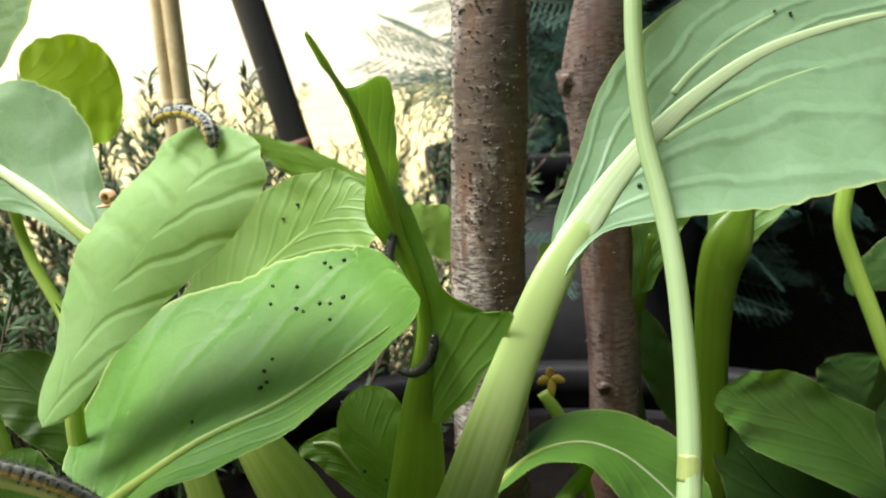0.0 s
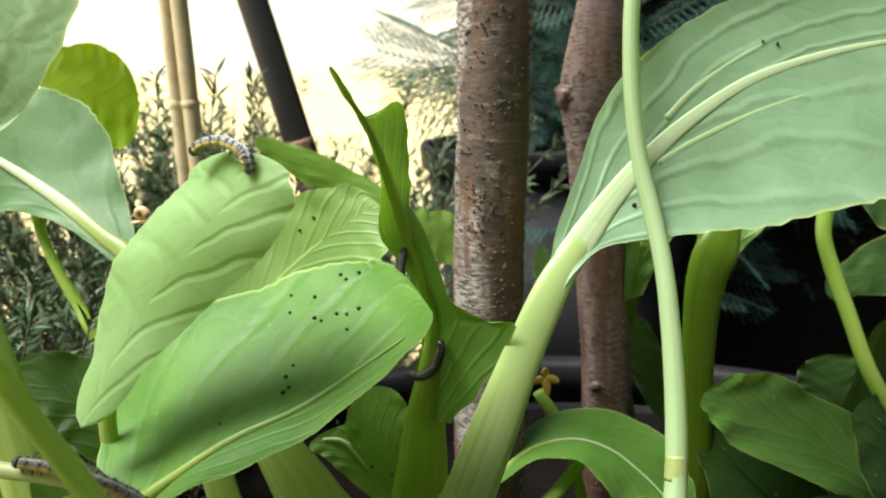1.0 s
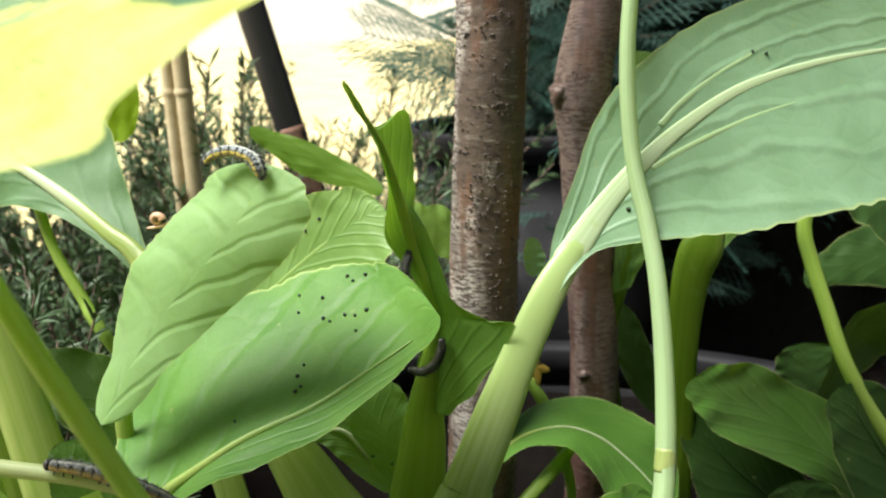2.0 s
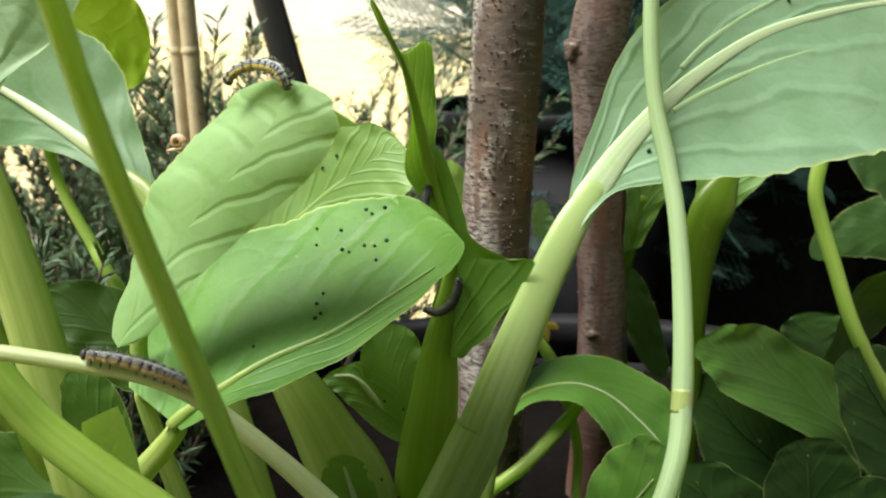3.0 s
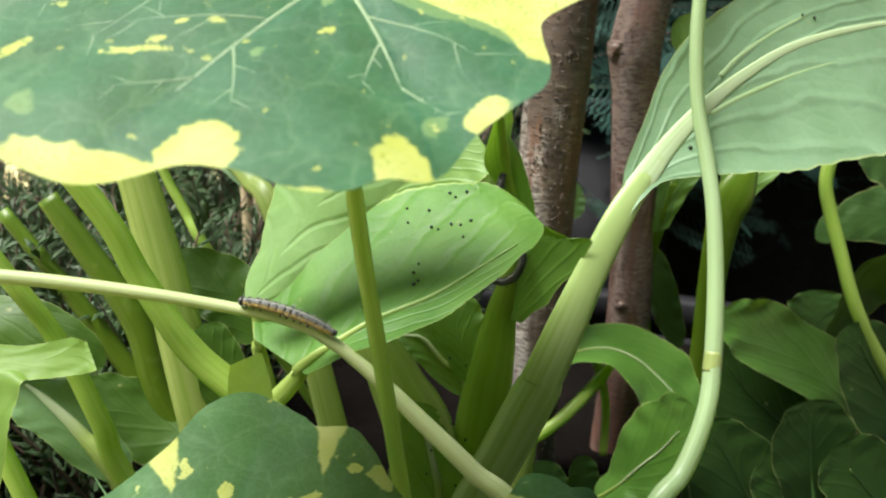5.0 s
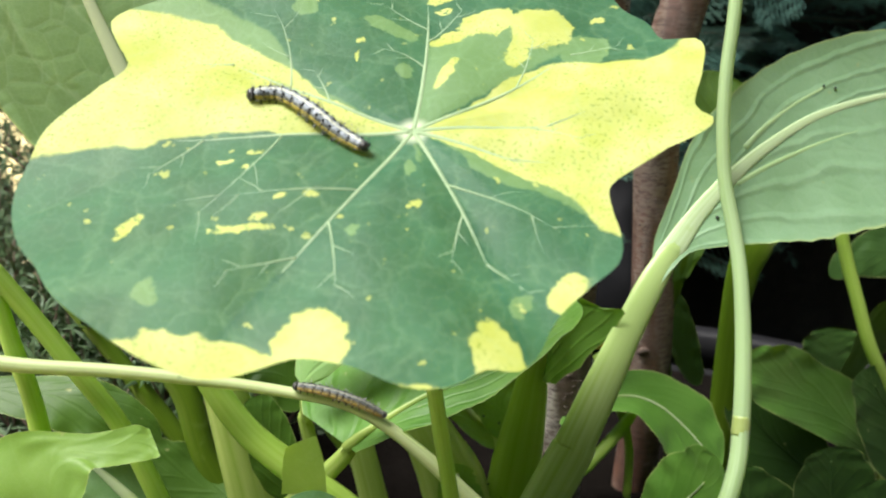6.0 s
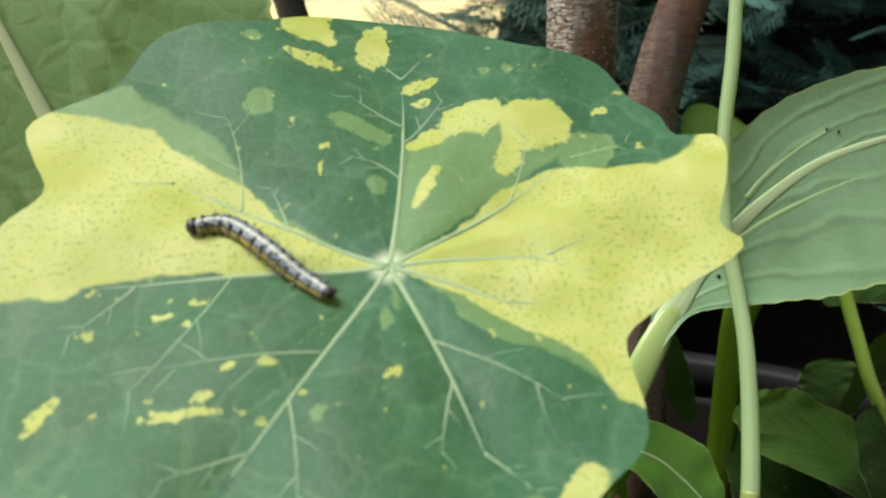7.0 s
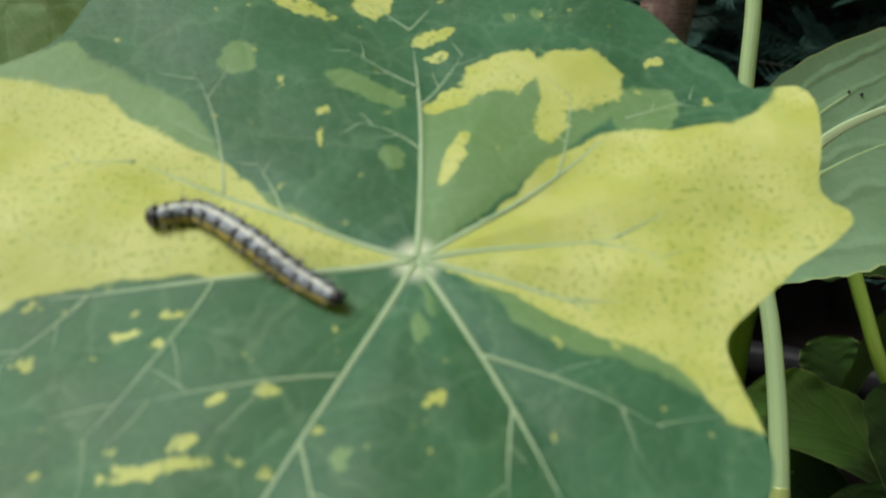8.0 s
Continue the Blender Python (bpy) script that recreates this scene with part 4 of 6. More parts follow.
pale_bit = blade("leaf", plant_left, [
    ((-0.0830, 0.2130, 0.1438), (1.00, -0.06, 0.03), 0.0093, 0.0075),
    ((-0.0835, 0.2100, 0.1583), (0.99, -0.13, 0.07), 0.0072, 0.0079),
    ((-0.0835, 0.2080, 0.1683), (0.88, -0.16, 0.45), 0.0063, 0.0066),
], veins=(3, 1), round_tip=False, ripple=0.0, material=TORN_LEAF, label="pale torn leaf sheath")
stem("leafstalk", plant_left, [(-0.0600, 0.2800, 0.0120, 0.0060), (-0.1304, 0.2800, 0.1010, 0.0060), (-0.1462, 0.2830, 0.1509, 0.0063), (-0.1669, 0.2880, 0.1839, 0.0056), (-0.1808, 0.2920, 0.2034, 0.0046)], flat=0.55, material=GREEN_STALK)
stem("leafstalk", plant_left, [(-0.0700, 0.2900, 0.0120, 0.0040), (-0.1386, 0.2950, 0.0951, 0.0050), (-0.1580, 0.2970, 0.1243, 0.0049), (-0.1814, 0.3000, 0.1604, 0.0040), (-0.2072, 0.3050, 0.1943, 0.0032)], flat=0.7, material=GREEN_STALK)
stem("leafstalk", plant_left, [(-0.0750, 0.3700, 0.0500, 0.0025), (-0.1290, 0.3550, 0.1546, 0.0029), (-0.1434, 0.3600, 0.1797, 0.0027), (-0.1551, 0.3650, 0.2025, 0.0024), (-0.1618, 0.3700, 0.2266, 0.0024), (-0.1637, 0.3750, 0.2383, 0.0018)], flat=0.9)
far_blade = blade("leaf", plant_left, [
    ((-0.0099, 0.5000, 0.1982), (1, 0, 0), 0, 0),
    ((-0.0347, 0.5100, 0.2087), (-0.29, -0.25, -0.92), 0.0075, 0.0089),
    ((-0.0593, 0.5150, 0.2206), (-0.28, -0.19, -0.94), 0.0086, 0.0126),
    ((-0.0806, 0.5200, 0.2306), (-0.41, -0.16, -0.90), 0.0054, 0.0072),
    ((-0.0946, 0.5220, 0.2379), (1, 0, 0), 0, 0),
], material=BACKLIT_LEAF)

# ---- nasturtium
nasturtium = thing("nasturtium_plant", (-0.03, 0.2, SOIL), "nasturtium with round yellow and green variegated leaves", "flowering plant")
stem("stem", nasturtium, [(-0.1945, 0.2050, 0.2037, 0.0029), (-0.1741, 0.2070, 0.1993, 0.0026), (-0.1480, 0.2110, 0.1951, 0.0024), (-0.1204, 0.2140, 0.1900, 0.0023), (-0.0956, 0.2160, 0.1848, 0.0021), (-0.0696, 0.2150, 0.1792, 0.0021), (-0.0535, 0.2140, 0.1703, 0.0023), (-0.0372, 0.2120, 0.1562, 0.0027), (-0.0226, 0.2100, 0.1413, 0.0032), (-0.0056, 0.2070, 0.1244, 0.0035), (0.0140, 0.2040, 0.1025, 0.0039), (0.0550, 0.1950, 0.0120, 0.0030)], flat=1.0, lean=0.2, material=PALE_STEM)
stem("stem", nasturtium, [(-0.1471, 0.2220, 0.2394, 0.0042), (-0.1299, 0.2240, 0.2108, 0.0043), (-0.1219, 0.2260, 0.1901, 0.0046), (-0.1073, 0.2260, 0.1639, 0.0051), (-0.0909, 0.2240, 0.1482, 0.0056), (-0.0751, 0.2220, 0.1359, 0.0057), (-0.0591, 0.2200, 0.1221, 0.0055), (-0.0439, 0.2180, 0.1068, 0.0051), (0.0050, 0.2050, 0.0120, 0.0035)], flat=1.0)
stem("stem", nasturtium, [(-0.1844, 0.2150, 0.2311, 0.0035), (-0.1758, 0.2160, 0.2170, 0.0033), (-0.1623, 0.2170, 0.1934, 0.0033), (-0.1496, 0.2180, 0.1703, 0.0034), (-0.1386, 0.2180, 0.1389, 0.0037), (-0.1306, 0.2180, 0.1117, 0.0039), (-0.0750, 0.2100, 0.0120, 0.0030)], flat=1.0)
stem("stem", nasturtium, [(-0.1898, 0.2140, 0.2504, 0.0028), (-0.1844, 0.2140, 0.2275, 0.0029), (-0.1807, 0.2140, 0.2034, 0.0031), (-0.1774, 0.2140, 0.1865, 0.0032), (-0.1759, 0.2140, 0.1668, 0.0035), (-0.1758, 0.2140, 0.1416, 0.0036), (-0.1200, 0.1900, 0.0120, 0.0030)], flat=1.0)
stem("stem", nasturtium, [(0.1136, 0.1300, 0.1748, 0.0033), (0.0981, 0.1300, 0.1626, 0.0036), (0.0852, 0.1300, 0.1511, 0.0039), (0.0726, 0.1320, 0.1392, 0.0044), (0.0604, 0.1350, 0.1188, 0.0046), (0.0474, 0.1380, 0.0933, 0.0049)], flat=1.0)
tall_stem = thing("climbing_stem", (0.045, 0.225, SOIL), "tall thin pale green stem rising past the leaves", "plant stem")
stem("stem", tall_stem, [(0.0937, 0.3116, 0.3625, 0.0024), (0.0937, 0.3068, 0.3362, 0.0026), (0.0925, 0.3019, 0.3124, 0.0028), (0.0901, 0.2976, 0.2881, 0.0028), (0.0898, 0.2938, 0.2654, 0.0029), (0.0915, 0.2893, 0.2428, 0.0029), (0.0953, 0.2832, 0.2224, 0.0031), (0.0976, 0.2758, 0.2021, 0.0032), (0.0983, 0.2664, 0.1725, 0.0035), (0.0967, 0.2562, 0.1428, 0.0038), (0.0921, 0.2467, 0.1240, 0.0038), (0.0819, 0.2373, 0.1043, 0.0040), (0.0662, 0.2279, 0.0884, 0.0042), (0.0450, 0.2250, 0.0200, 0.0034)], flat=1.0, lean=0.2, material=TALL_STEM)
bm = bmesh.new()
tube(bm, [(0.0971, 0.2579, 0.1475, 0.0037), (0.0968, 0.2565, 0.1435, 0.00392), (0.0960, 0.2549, 0.1395, 0.00378)], 14, 1.0, (0, -1, 0), 4)
part("joint", bm, NODE_SKIN, tall_stem, "brownish swollen joint")


def nasturtium_material(name, areas, wedges=(), pale=(), flecks=(), soft=(), greens=((0.012, 0.078, 0.036), (0.028, 0.122, 0.060))):
    """Round variegated leaf: green with sharp-edged yellow. areas, flecks, pale: (x, y, half width, half height, turn) in millimetres and degrees on the leaf;
    wedges (yellow) and soft (faded green): (middle degrees, lower border, upper border), borders as (millimetres from the hub, degrees)."""
    n = Nodes(name)
    uv = n.coord("UV")

    def warped(scale, amount, detail):
        warp = n.node("TexNoise")
        n.link(uv, warp.inputs["Vector"])
        warp.inputs["Scale"].default_value, warp.inputs["Detail"].default_value, warp.inputs["Roughness"].default_value = scale, detail, 0.66
        shift = n.node("VectorMath", operation="MULTIPLY_ADD")
        n.link(warp.outputs["Color"], shift.inputs[0])
        shift.inputs[1].default_value = (amount, amount, 0.0)
        shift.inputs[2].default_value = (-amount / 2, -amount / 2, 0.0)
        add = n.node("VectorMath", operation="ADD")
        n.link(uv, add.inputs[0])
        n.link(shift.outputs[0], add.inputs[1])
        return add.outputs[0]

    wild, mild = warped(11.0, 0.10, 7.0), warped(16.0, 0.035, 7.0)

    def spots(rows, where):
        whole = None
        for x, y, a, b, turn in rows:
            m = n.node("Mapping", vector_type="TEXTURE")
            n.link(where, m.inputs["Vector"])
            m.inputs["Location"].default_value = (x * 0.01, y * 0.01, 0)
            m.inputs["Rotation"].default_value = (0, 0, radians(turn))
            m.inputs["Scale"].default_value = (a * 0.01, b * 0.01, 1)
            g = n.node("VectorMath", operation="LENGTH")
            n.link(m.outputs[0], g.inputs[0])
            one = n.between(g.outputs["Value"], 1.05, 0.95)
            whole = one if whole is None else n.math("MAXIMUM", whole, one)
        return whole

    def bordered(rows, where, edge):
        xyz = n.node("SeparateXYZ")
        n.link(where, xyz.inputs[0])
        reach = n.node("VectorMath", operation="LENGTH")
        n.link(where, reach.inputs[0])
        r = n.math("MULTIPLY", reach.outputs["Value"], 1.0 / 0.95)

        def border(row, middle):
            grey = n.ramp(r, [(d / 95.0, (0.5 + (a - middle) / 180.0,) * 3) for d, a in row])
            return n.math("MULTIPLY_ADD", grey, 180.0, -90.0)

        whole = None
        for middle, low, top in rows:
            c, q = math.cos(radians(middle)), math.sin(radians(middle))
            turned = n.math("ARCTAN2", n.math("SUBTRACT", n.math("MULTIPLY", xyz.outputs["Y"], c), n.math("MULTIPLY", xyz.outputs["X"], q)),
                n.math("ADD", n.math("MULTIPLY", xyz.outputs["X"], c), n.math("MULTIPLY", xyz.outputs["Y"], q)))
            deg = n.math("MULTIPLY", turned, 180 / math.pi)
            one = n.math("MULTIPLY", n.between(n.math("SUBTRACT", border(top, middle), deg), -edge, edge), n.between(n.math("SUBTRACT", deg, border(low, middle)), -edge, edge))
            whole = one if whole is None else n.math("MAXIMUM", whole, one)
        return whole

    yellow = spots(areas, wild)
    if flecks:
        yellow = n.math("MAXIMUM", yellow, n.math("MULTIPLY", spots(flecks, warped(34.0, 0.05, 5.0)), n.between(n.noise(uv, 60.0, 3.0), 0.36, 0.46)))
    if wedges:
        yellow = n.math("MAXIMUM", yellow, bordered(wedges, mild, 0.6))
    fleck = n.between(n.noise(uv, 22.0, 5.0), 0.66, 0.685)
    yellow = n.math("MAXIMUM", yellow, n.math("MULTIPLY", fleck, 0.75), clamp=True)
    big, grain = n.noise(uv, 6.0, 5.0), n.noise(uv, 160.0, 3.0)
    green = n.mix(n.between(big, 0.3, 0.7), *greens)
    faded = n.between(n.noise(wild, 5.5, 2.0), 0.66, 0.675)
    if pale:
        faded = n.math("MAXIMUM", faded, spots(pale, warped(24.0, 0.06, 5.0)))
    if soft:
        faded = n.math("MAXIMUM", faded, bordered(soft, mild, 0.9))
    green = n.mix(n.math("MULTIPLY", faded, 0.8), green, (0.135, 0.245, 0.090))
    gold = n.mix(n.between(big, 0.3, 0.75), (0.37, 0.41, 0.075), (0.51, 0.54, 0.19))
    specks = n.between(n.noise(uv, 115.0, 3.0), 0.57, 0.63)
    patch = n.between(n.noise(uv, 3.2, 2.0), 0.38, 0.54)
    gold = n.mix(n.math("MULTIPLY", n.math("MULTIPLY", specks, patch), 0.75), gold, (0.15, 0.24, 0.030))
    color = n.mix(yellow, green, gold)
    centre = n.node("VectorMath", operation="LENGTH")
    n.link(uv, centre.inputs[0])
    color = n.mix(n.math("MULTIPLY", n.between(centre.outputs["Value"], 0.05, 0.012), 0.9), color, (0.62, 0.67, 0.46))
    cell = n.node("TexVoronoi", feature="DISTANCE_TO_EDGE")
    n.link(wild, cell.inputs["Vector"])
    cell.inputs["Scale"].default_value = 6.5
    net = n.between(cell.outputs["Distance"], 0.045, 0.0)
    color = n.mix(n.math("MULTIPLY", net, 0.09), color, (0.30, 0.46, 0.24))
    tiny = n.node("TexVoronoi", feature="DISTANCE_TO_EDGE")
    n.link(wild, tiny.inputs["Vector"])
    tiny.inputs["Scale"].default_value = 34.0
    color = n.mix(n.math("MULTIPLY", n.between(tiny.outputs["Distance"], 0.08, 0.0), 0.07), color, (0.36, 0.5, 0.3))
    color = n.mix(n.math("MULTIPLY", grain, 0.03), color, (0.4, 0.5, 0.3))
    h = n.math("ADD", n.math("MULTIPLY", big, 1.0), n.math("ADD", n.math("MULTIPLY", grain, 0.25), n.between(cell.outputs["Distance"], 0.0, 0.25)))
    h = n.math("ADD", h, n.math("MULTIPLY", n.between(tiny.outputs["Distance"], 0.0, 0.2), 0.3))
    glow = n.mix(0.45, color, (0.45, 0.55, 0.04))
    return n.finish(color, n.math("MULTIPLY_ADD", big, 0.2, 0.45), n.bump(h, 0.22, 0.0005), 0.3, 0.42, glow)


VEIN = grained("pale leaf vein", [(0.3, (0.25, 0.36, 0.19)), (0.7, (0.36, 0.46, 0.27))], 200.0, 0.6, 0.3, 0.0003, 0.3, 0.4, (0.42, 0.52, 0.2))
GREEN_VEIN = grained("green leaf vein", [(0.3, (0.075, 0.165, 0.055)), (0.7, (0.115, 0.215, 0.085))], 200.0, 0.6, 0.3, 0.0003, 0.3, 0.4, (0.14, 0.26, 0.06))


def round_leaf(parent, hub, tilt, turn, outline, veins, material, dish=1.6, wave=0.004, label="", seed=0, vein_mat=VEIN):
    """A shield-shaped leaf on its hub. outline: (degrees, radius); veins: (degrees, length in mm, bend, branches (share, turn, length, bend)). The leaf is laid in its own plane, then tilted up at its far side."""
    place = Matrix.Translation(hub) @ Euler((radians(tilt), 0, radians(turn))).to_matrix().to_4x4()
    angles = [a for a, r in outline] + [outline[0][0] + 360]
    radii = [r for a, r in outline] + [outline[0][1]]

    def reach(deg):
        """Smooth through the outline's corners."""
        deg = (deg - angles[0]) % 360 + angles[0]
        i = max(0, int(np.searchsorted(angles, deg, "right")) - 1) % len(outline)
        u = (deg - angles[i]) / (angles[i + 1] - angles[i])
        p0, p1, p2, p3 = radii[i - 1] if i else radii[-2], radii[i], radii[i + 1], radii[(i + 2) % len(outline)]
        return 0.5 * (2 * p1 + (p2 - p0) * u + (2 * p0 - 5 * p1 + 4 * p2 - p3) * u * u + (3 * p1 - p0 - 3 * p2 + p3) * u ** 3)

    def surface(x, y):
        r = math.hypot(x, y)
        a = math.atan2(y, x)
        z = dish * r * r + wave * (r / 0.07) ** 2 * (math.sin(3 * a + 0.8 + seed) + 0.6 * math.sin(7 * a + seed))
        z += 0.0011 * noise.noise(Vector((x * 55, y * 55, seed)))
        pleat = min(abs((math.degrees(a) - v[0] + 180) % 360 - 180) for v in veins)
        return z + 0.0012 * min(1, pleat / 16) * min(1, r / 0.02)

    bm = bmesh.new()
    uv = bm.loops.layers.uv.new("UVMap")
    rings, around = 34, 200
    rows, flat = [[bm.verts.new(place @ Vector((0, 0, 0)))]], [[(0, 0)]]
    for i in range(1, rings + 1):
        row, fl = [], []
        for j in range(around):
            deg = 360 * j / around
            q = i / rings
            rim = reach(deg) * (1 + 0.012 * noise.noise(Vector((math.cos(radians(deg)) * 6, math.sin(radians(deg)) * 6, seed + 2))))
            mean = 0.066
            r = rim * q if q > 0.5 else (rim * q * (2 * q) + mean * q * (1 - 2 * q))
            x, y = r * math.cos(radians(deg)), r * math.sin(radians(deg))
            row.append(bm.verts.new(place @ Vector((x, y, surface(x, y)))))
            fl.append((x * 10, y * 10))
        rows.append(row)
        flat.append(fl)
    for i in range(rings):
        for j in range(around):
            k = (j + 1) % around
            if i == 0:
                ids = ((0, 0), (1, j), (1, k))
            else:
                ids = ((i, j), (i + 1, j), (i + 1, k), (i, k))
            f = bm.faces.new([rows[a][b] for a, b in ids])
            for loop, (a, b) in zip(f.loops, ids):
                loop[uv].uv = flat[a][b]
    ob = part("leaf", bm, material, parent, label)
    def path(start, heading, length, curve, r0, r1, count=7):
        pts, trail = [], []
        x, y, h = start[0], start[1], heading
        for i in range(count):
            pts.append((*(place @ Vector((x, y, surface(x, y) - r0 * 0.45))), r0 + (r1 - r0) * i / (count - 1)))
            trail.append((x, y, h))
            x, y = x + length / (count - 1) * math.cos(h), y + length / (count - 1) * math.sin(h)
            h += curve / count
        return pts, trail

    for deg, length, bend, branches in veins:
        bm = bmesh.new()
        pts, trail = path((0, 0), radians(deg), length * 0.001, radians(bend), 0.00078, 0.00013, 15)
        tube(bm, pts, 8, 1.0, (0, 0, 1), 3)
        for share, turn, reach_out, sweep in branches:
            bx, by, h = trail[int(share * 14)]
            twig, line = path((bx, by), h + radians(turn), reach_out * 0.001, radians(sweep), 0.00030, 0.00009, 8)
            tube(bm, twig, 6, 1.0, (0, 0, 1), 3)
            for k, way in ((2, 1), (4, -1), (5, 1)) if reach_out > 13 else ():
                tx, ty, th = line[k]
                tube(bm, path((tx, ty), th + way * 0.85, reach_out * 0.0003, way * -0.4, 0.00016, 0.00006, 5)[0], 5, 1.0, (0, 0, 1), 2)
        part("vein", bm, vein_mat, ob)
    return ob


main_areas = [(32, 37, 8.5, 7.5, 25), (19, 40, 8, 4.5, 25), (25, 28, 3, 7, -12), (9, 34, 6, 2.4, 35), (-38, -62, 17, 7.5, -8), (-19, -58, 7, 8, 10), (14, -60, 5, 8.5, 8), (28, -45, 3, 5, -30), (-3, -69, 10, 3.5, 0), (-2, 68, 4, 9, 0), (-18, 74, 6, 9, 30), (8, 20, 1.6, 6.5, -30)]
main_flecks = [(8, 53, 4.5, 2.2, 25), (8, 46.5, 2.4, 1.2, 0), (-13, 25, 0.8, 2.2, 0), (-13, 31, 1.3, 0.9, 0), (-21, -20, 1.8, 0.8, 0), (-27, -21, 1.3, 0.8, 0), (-31, -26, 1.9, 0.8, 10), (-34, -6, 1.8, 1, 12), (-40, -9, 2, 0.8, 10), (-36, -11, 1.3, 0.6, 0), (0, -23, 1.5, 1, 0), (47, 41, 2.4, 1.1, 30), (-16, 60, 7, 2.2, -22), (-34, -29, 6.5, 1.1, 5), (-56, -28, 1.4, 4, -25)]
main_pale = [(42, 29, 7, 6, 35), (-27, 44, 3.2, 4.2, 0), (-5, 37, 8, 2.8, -32), (-2, 20, 2.2, 2.6, 0), (-1, -12, 1.1, 2.8, 8), (-12, -30, 1.6, 1.2, 0), (-56, 46, 4, 4, 0)]
# the borders of a coloured wedge: degrees by distance from the hub in millimetres
main_wedges = [
    (163, [(0, 155), (9, 155), (17, 152), (25, 150), (28, 147), (34, 142.5), (42, 144), (54, 144), (61, 142), (69, 145), (80, 148), (95, 150)], [(0, 182), (23, 182), (33, 180), (44, 180), (53, 181), (58, 184), (70, 183), (95, 184)]),
    (0, [(0, -30), (14, -31), (27, -33), (35, -32), (42, -34), (47, -39), (51, -38), (95, -38)], [(0, 31), (14, 31), (29, 39), (33, 37), (43, 34), (50, 27), (60, 22), (64, 22), (74, 25), (95, 30)]),
]
main_soft = [
    (160, [(0, 155), (28, 146), (42, 138), (49, 136), (60, 137), (72, 138.5), (83, 144), (95, 146)], [(0, 170), (95, 170)]),
    (-20, [(0, -31), (13, -37), (17, -45), (25, -43), (32, -37), (38, -36), (43, -36), (50, -38), (95, -38)], [(0, 0), (95, 0)]),
    (60, [(0, 33), (29, 38), (46, 37), (50, 50), (52, 60), (95, 60)], [(0, 82), (33, 83), (36, 72), (45, 66), (50, 57), (52, 60), (95, 60)]),
]
main_mat = nasturtium_material("variegated nasturtium leaf", main_areas, main_wedges, main_pale, main_flecks, main_soft)
main_outline = [(1, .067), (5, .0635), (14, .070), (23, .0755), (27, .0695), (33, .071), (40, .0705), (50, .0765), (65, .073), (78, .077), (91, .080), (113, .078), (126, .083), (140, .077), (152, .083), (158, .075), (163, .069),
    (170, .073), (181, .082), (195, .084), (210, .080), (222, .0775), (233, .075), (241, .0715), (250, .063), (259, .0625), (268, .066), (275, .0665), (281, .063), (287, .0635), (296, .057), (306, .0545), (315, .0545), (322, .0515), (330, .0465), (337, .0445), (345, .0485), (353, .0555), (357, .0625)]
MAINV = [
    (81, 78, 16, [(0.43, -38, 22, 20), (0.50, 58, 20, -20), (0.29, 50, 16, 60), (0.72, 35, 14, 10), (0.75, -35, 12, 0)]),
    (28, 66, 24, [(0.45, 28, 26, 25), (0.72, -28, 18, 0)]),
    (3, 52, 1, [(0.50, -22, 16, -15), (0.62, 16, 12, 0)]),
    (337, 44, 1, [(0.55, 16, 12, 0)]),
    (294, 62, -14, [(0.30, 42, 34, -18), (0.44, -34, 18, 12), (0.66, 34, 14, 0)]),
    (238, 74, -2, [(0.32, -54, 34, 4), (0.44, 44, 24, -14), (0.62, -40, 18, 10)]),
    (182, 80, -1, [(0.42, 62, 38, -22), (0.62, 48, 20, -10)]),
    (154, 74, -8, [(0.45, -58, 36, 34), (0.30, -45, 16, 20), (0.66, 30, 14, 0)]),
]
main_leaf = round_leaf(nasturtium, (-0.043, 0.133, 0.2893), 33, 0, main_outline, MAINV, main_mat, 0.1, 0.0020,
    "big round leaf variegated dark green and yellow", 0)
main_stem = stem("stem", nasturtium, [(-0.043, 0.133, 0.288, 0.0021), (-0.0400, 0.1335, 0.24, 0.0020), (-0.032, 0.135, 0.18, 0.0021), (-0.022, 0.140, 0.10, 0.0023), (-0.015, 0.16, 0.014, 0.0025)], 1.0)
SMALL_HUB = (0.0109, 0.1500, 0.1294)
low_areas = [(41, 37, 3.5, 4.5, 30), (47, 24, 4, 6, 10), (34, 40, 1.6, 2.2, 0), (21, 33, 4, 1.4, 20), (2, 35, 1.4, 2.6, 0), (-9, 43, 1.6, 2.8, 0), (50, 4, 4, 7, 0)]
low_wedges = [
    (62, [(0, 57), (44, 56), (50, 57), (57, 58.5), (63, 58.5), (95, 58)], [(0, 50), (44, 54), (49, 60), (56, 64), (61, 68), (95, 70)]),
    (106, [(0, 112), (34, 109), (40, 105), (48, 103), (95, 102)], [(0, 104), (34, 105), (40, 108), (48, 111), (95, 113)]),
]
LOW_GREENS = ((0.022, 0.090, 0.022), (0.044, 0.138, 0.036))
low_mat = nasturtium_material("green nasturtium leaf with yellow splashes", low_areas, low_wedges, greens=LOW_GREENS)
low_outline = [(0, .051), (22, .053), (36, .0545), (43, .0565), (51, .060), (57, .0625), (61, .061), (66, .0585), (70, .061), (78, .0655), (87, .0672), (96, .0625), (103, .0545), (109, .0505), (118, .0475), (132, .0465), (150, .044), (180, .043), (210, .05), (240, .050), (270, .05), (300, .050), (330, .050)]
LOWV = [(a, 54, b, [(0.45, 36, 12, -15), (0.62, -38, 10, 15)]) for a, b in ((80, 4), (40, 8), (5, 4), (330, -8), (290, 9), (240, -10), (205, 8), (165, 4), (125, 0))]
SMALLV = [(a, 27, b, [(q, w, g * 0.5, c) for q, w, g, c in more]) for a, m, b, more in LOWV]
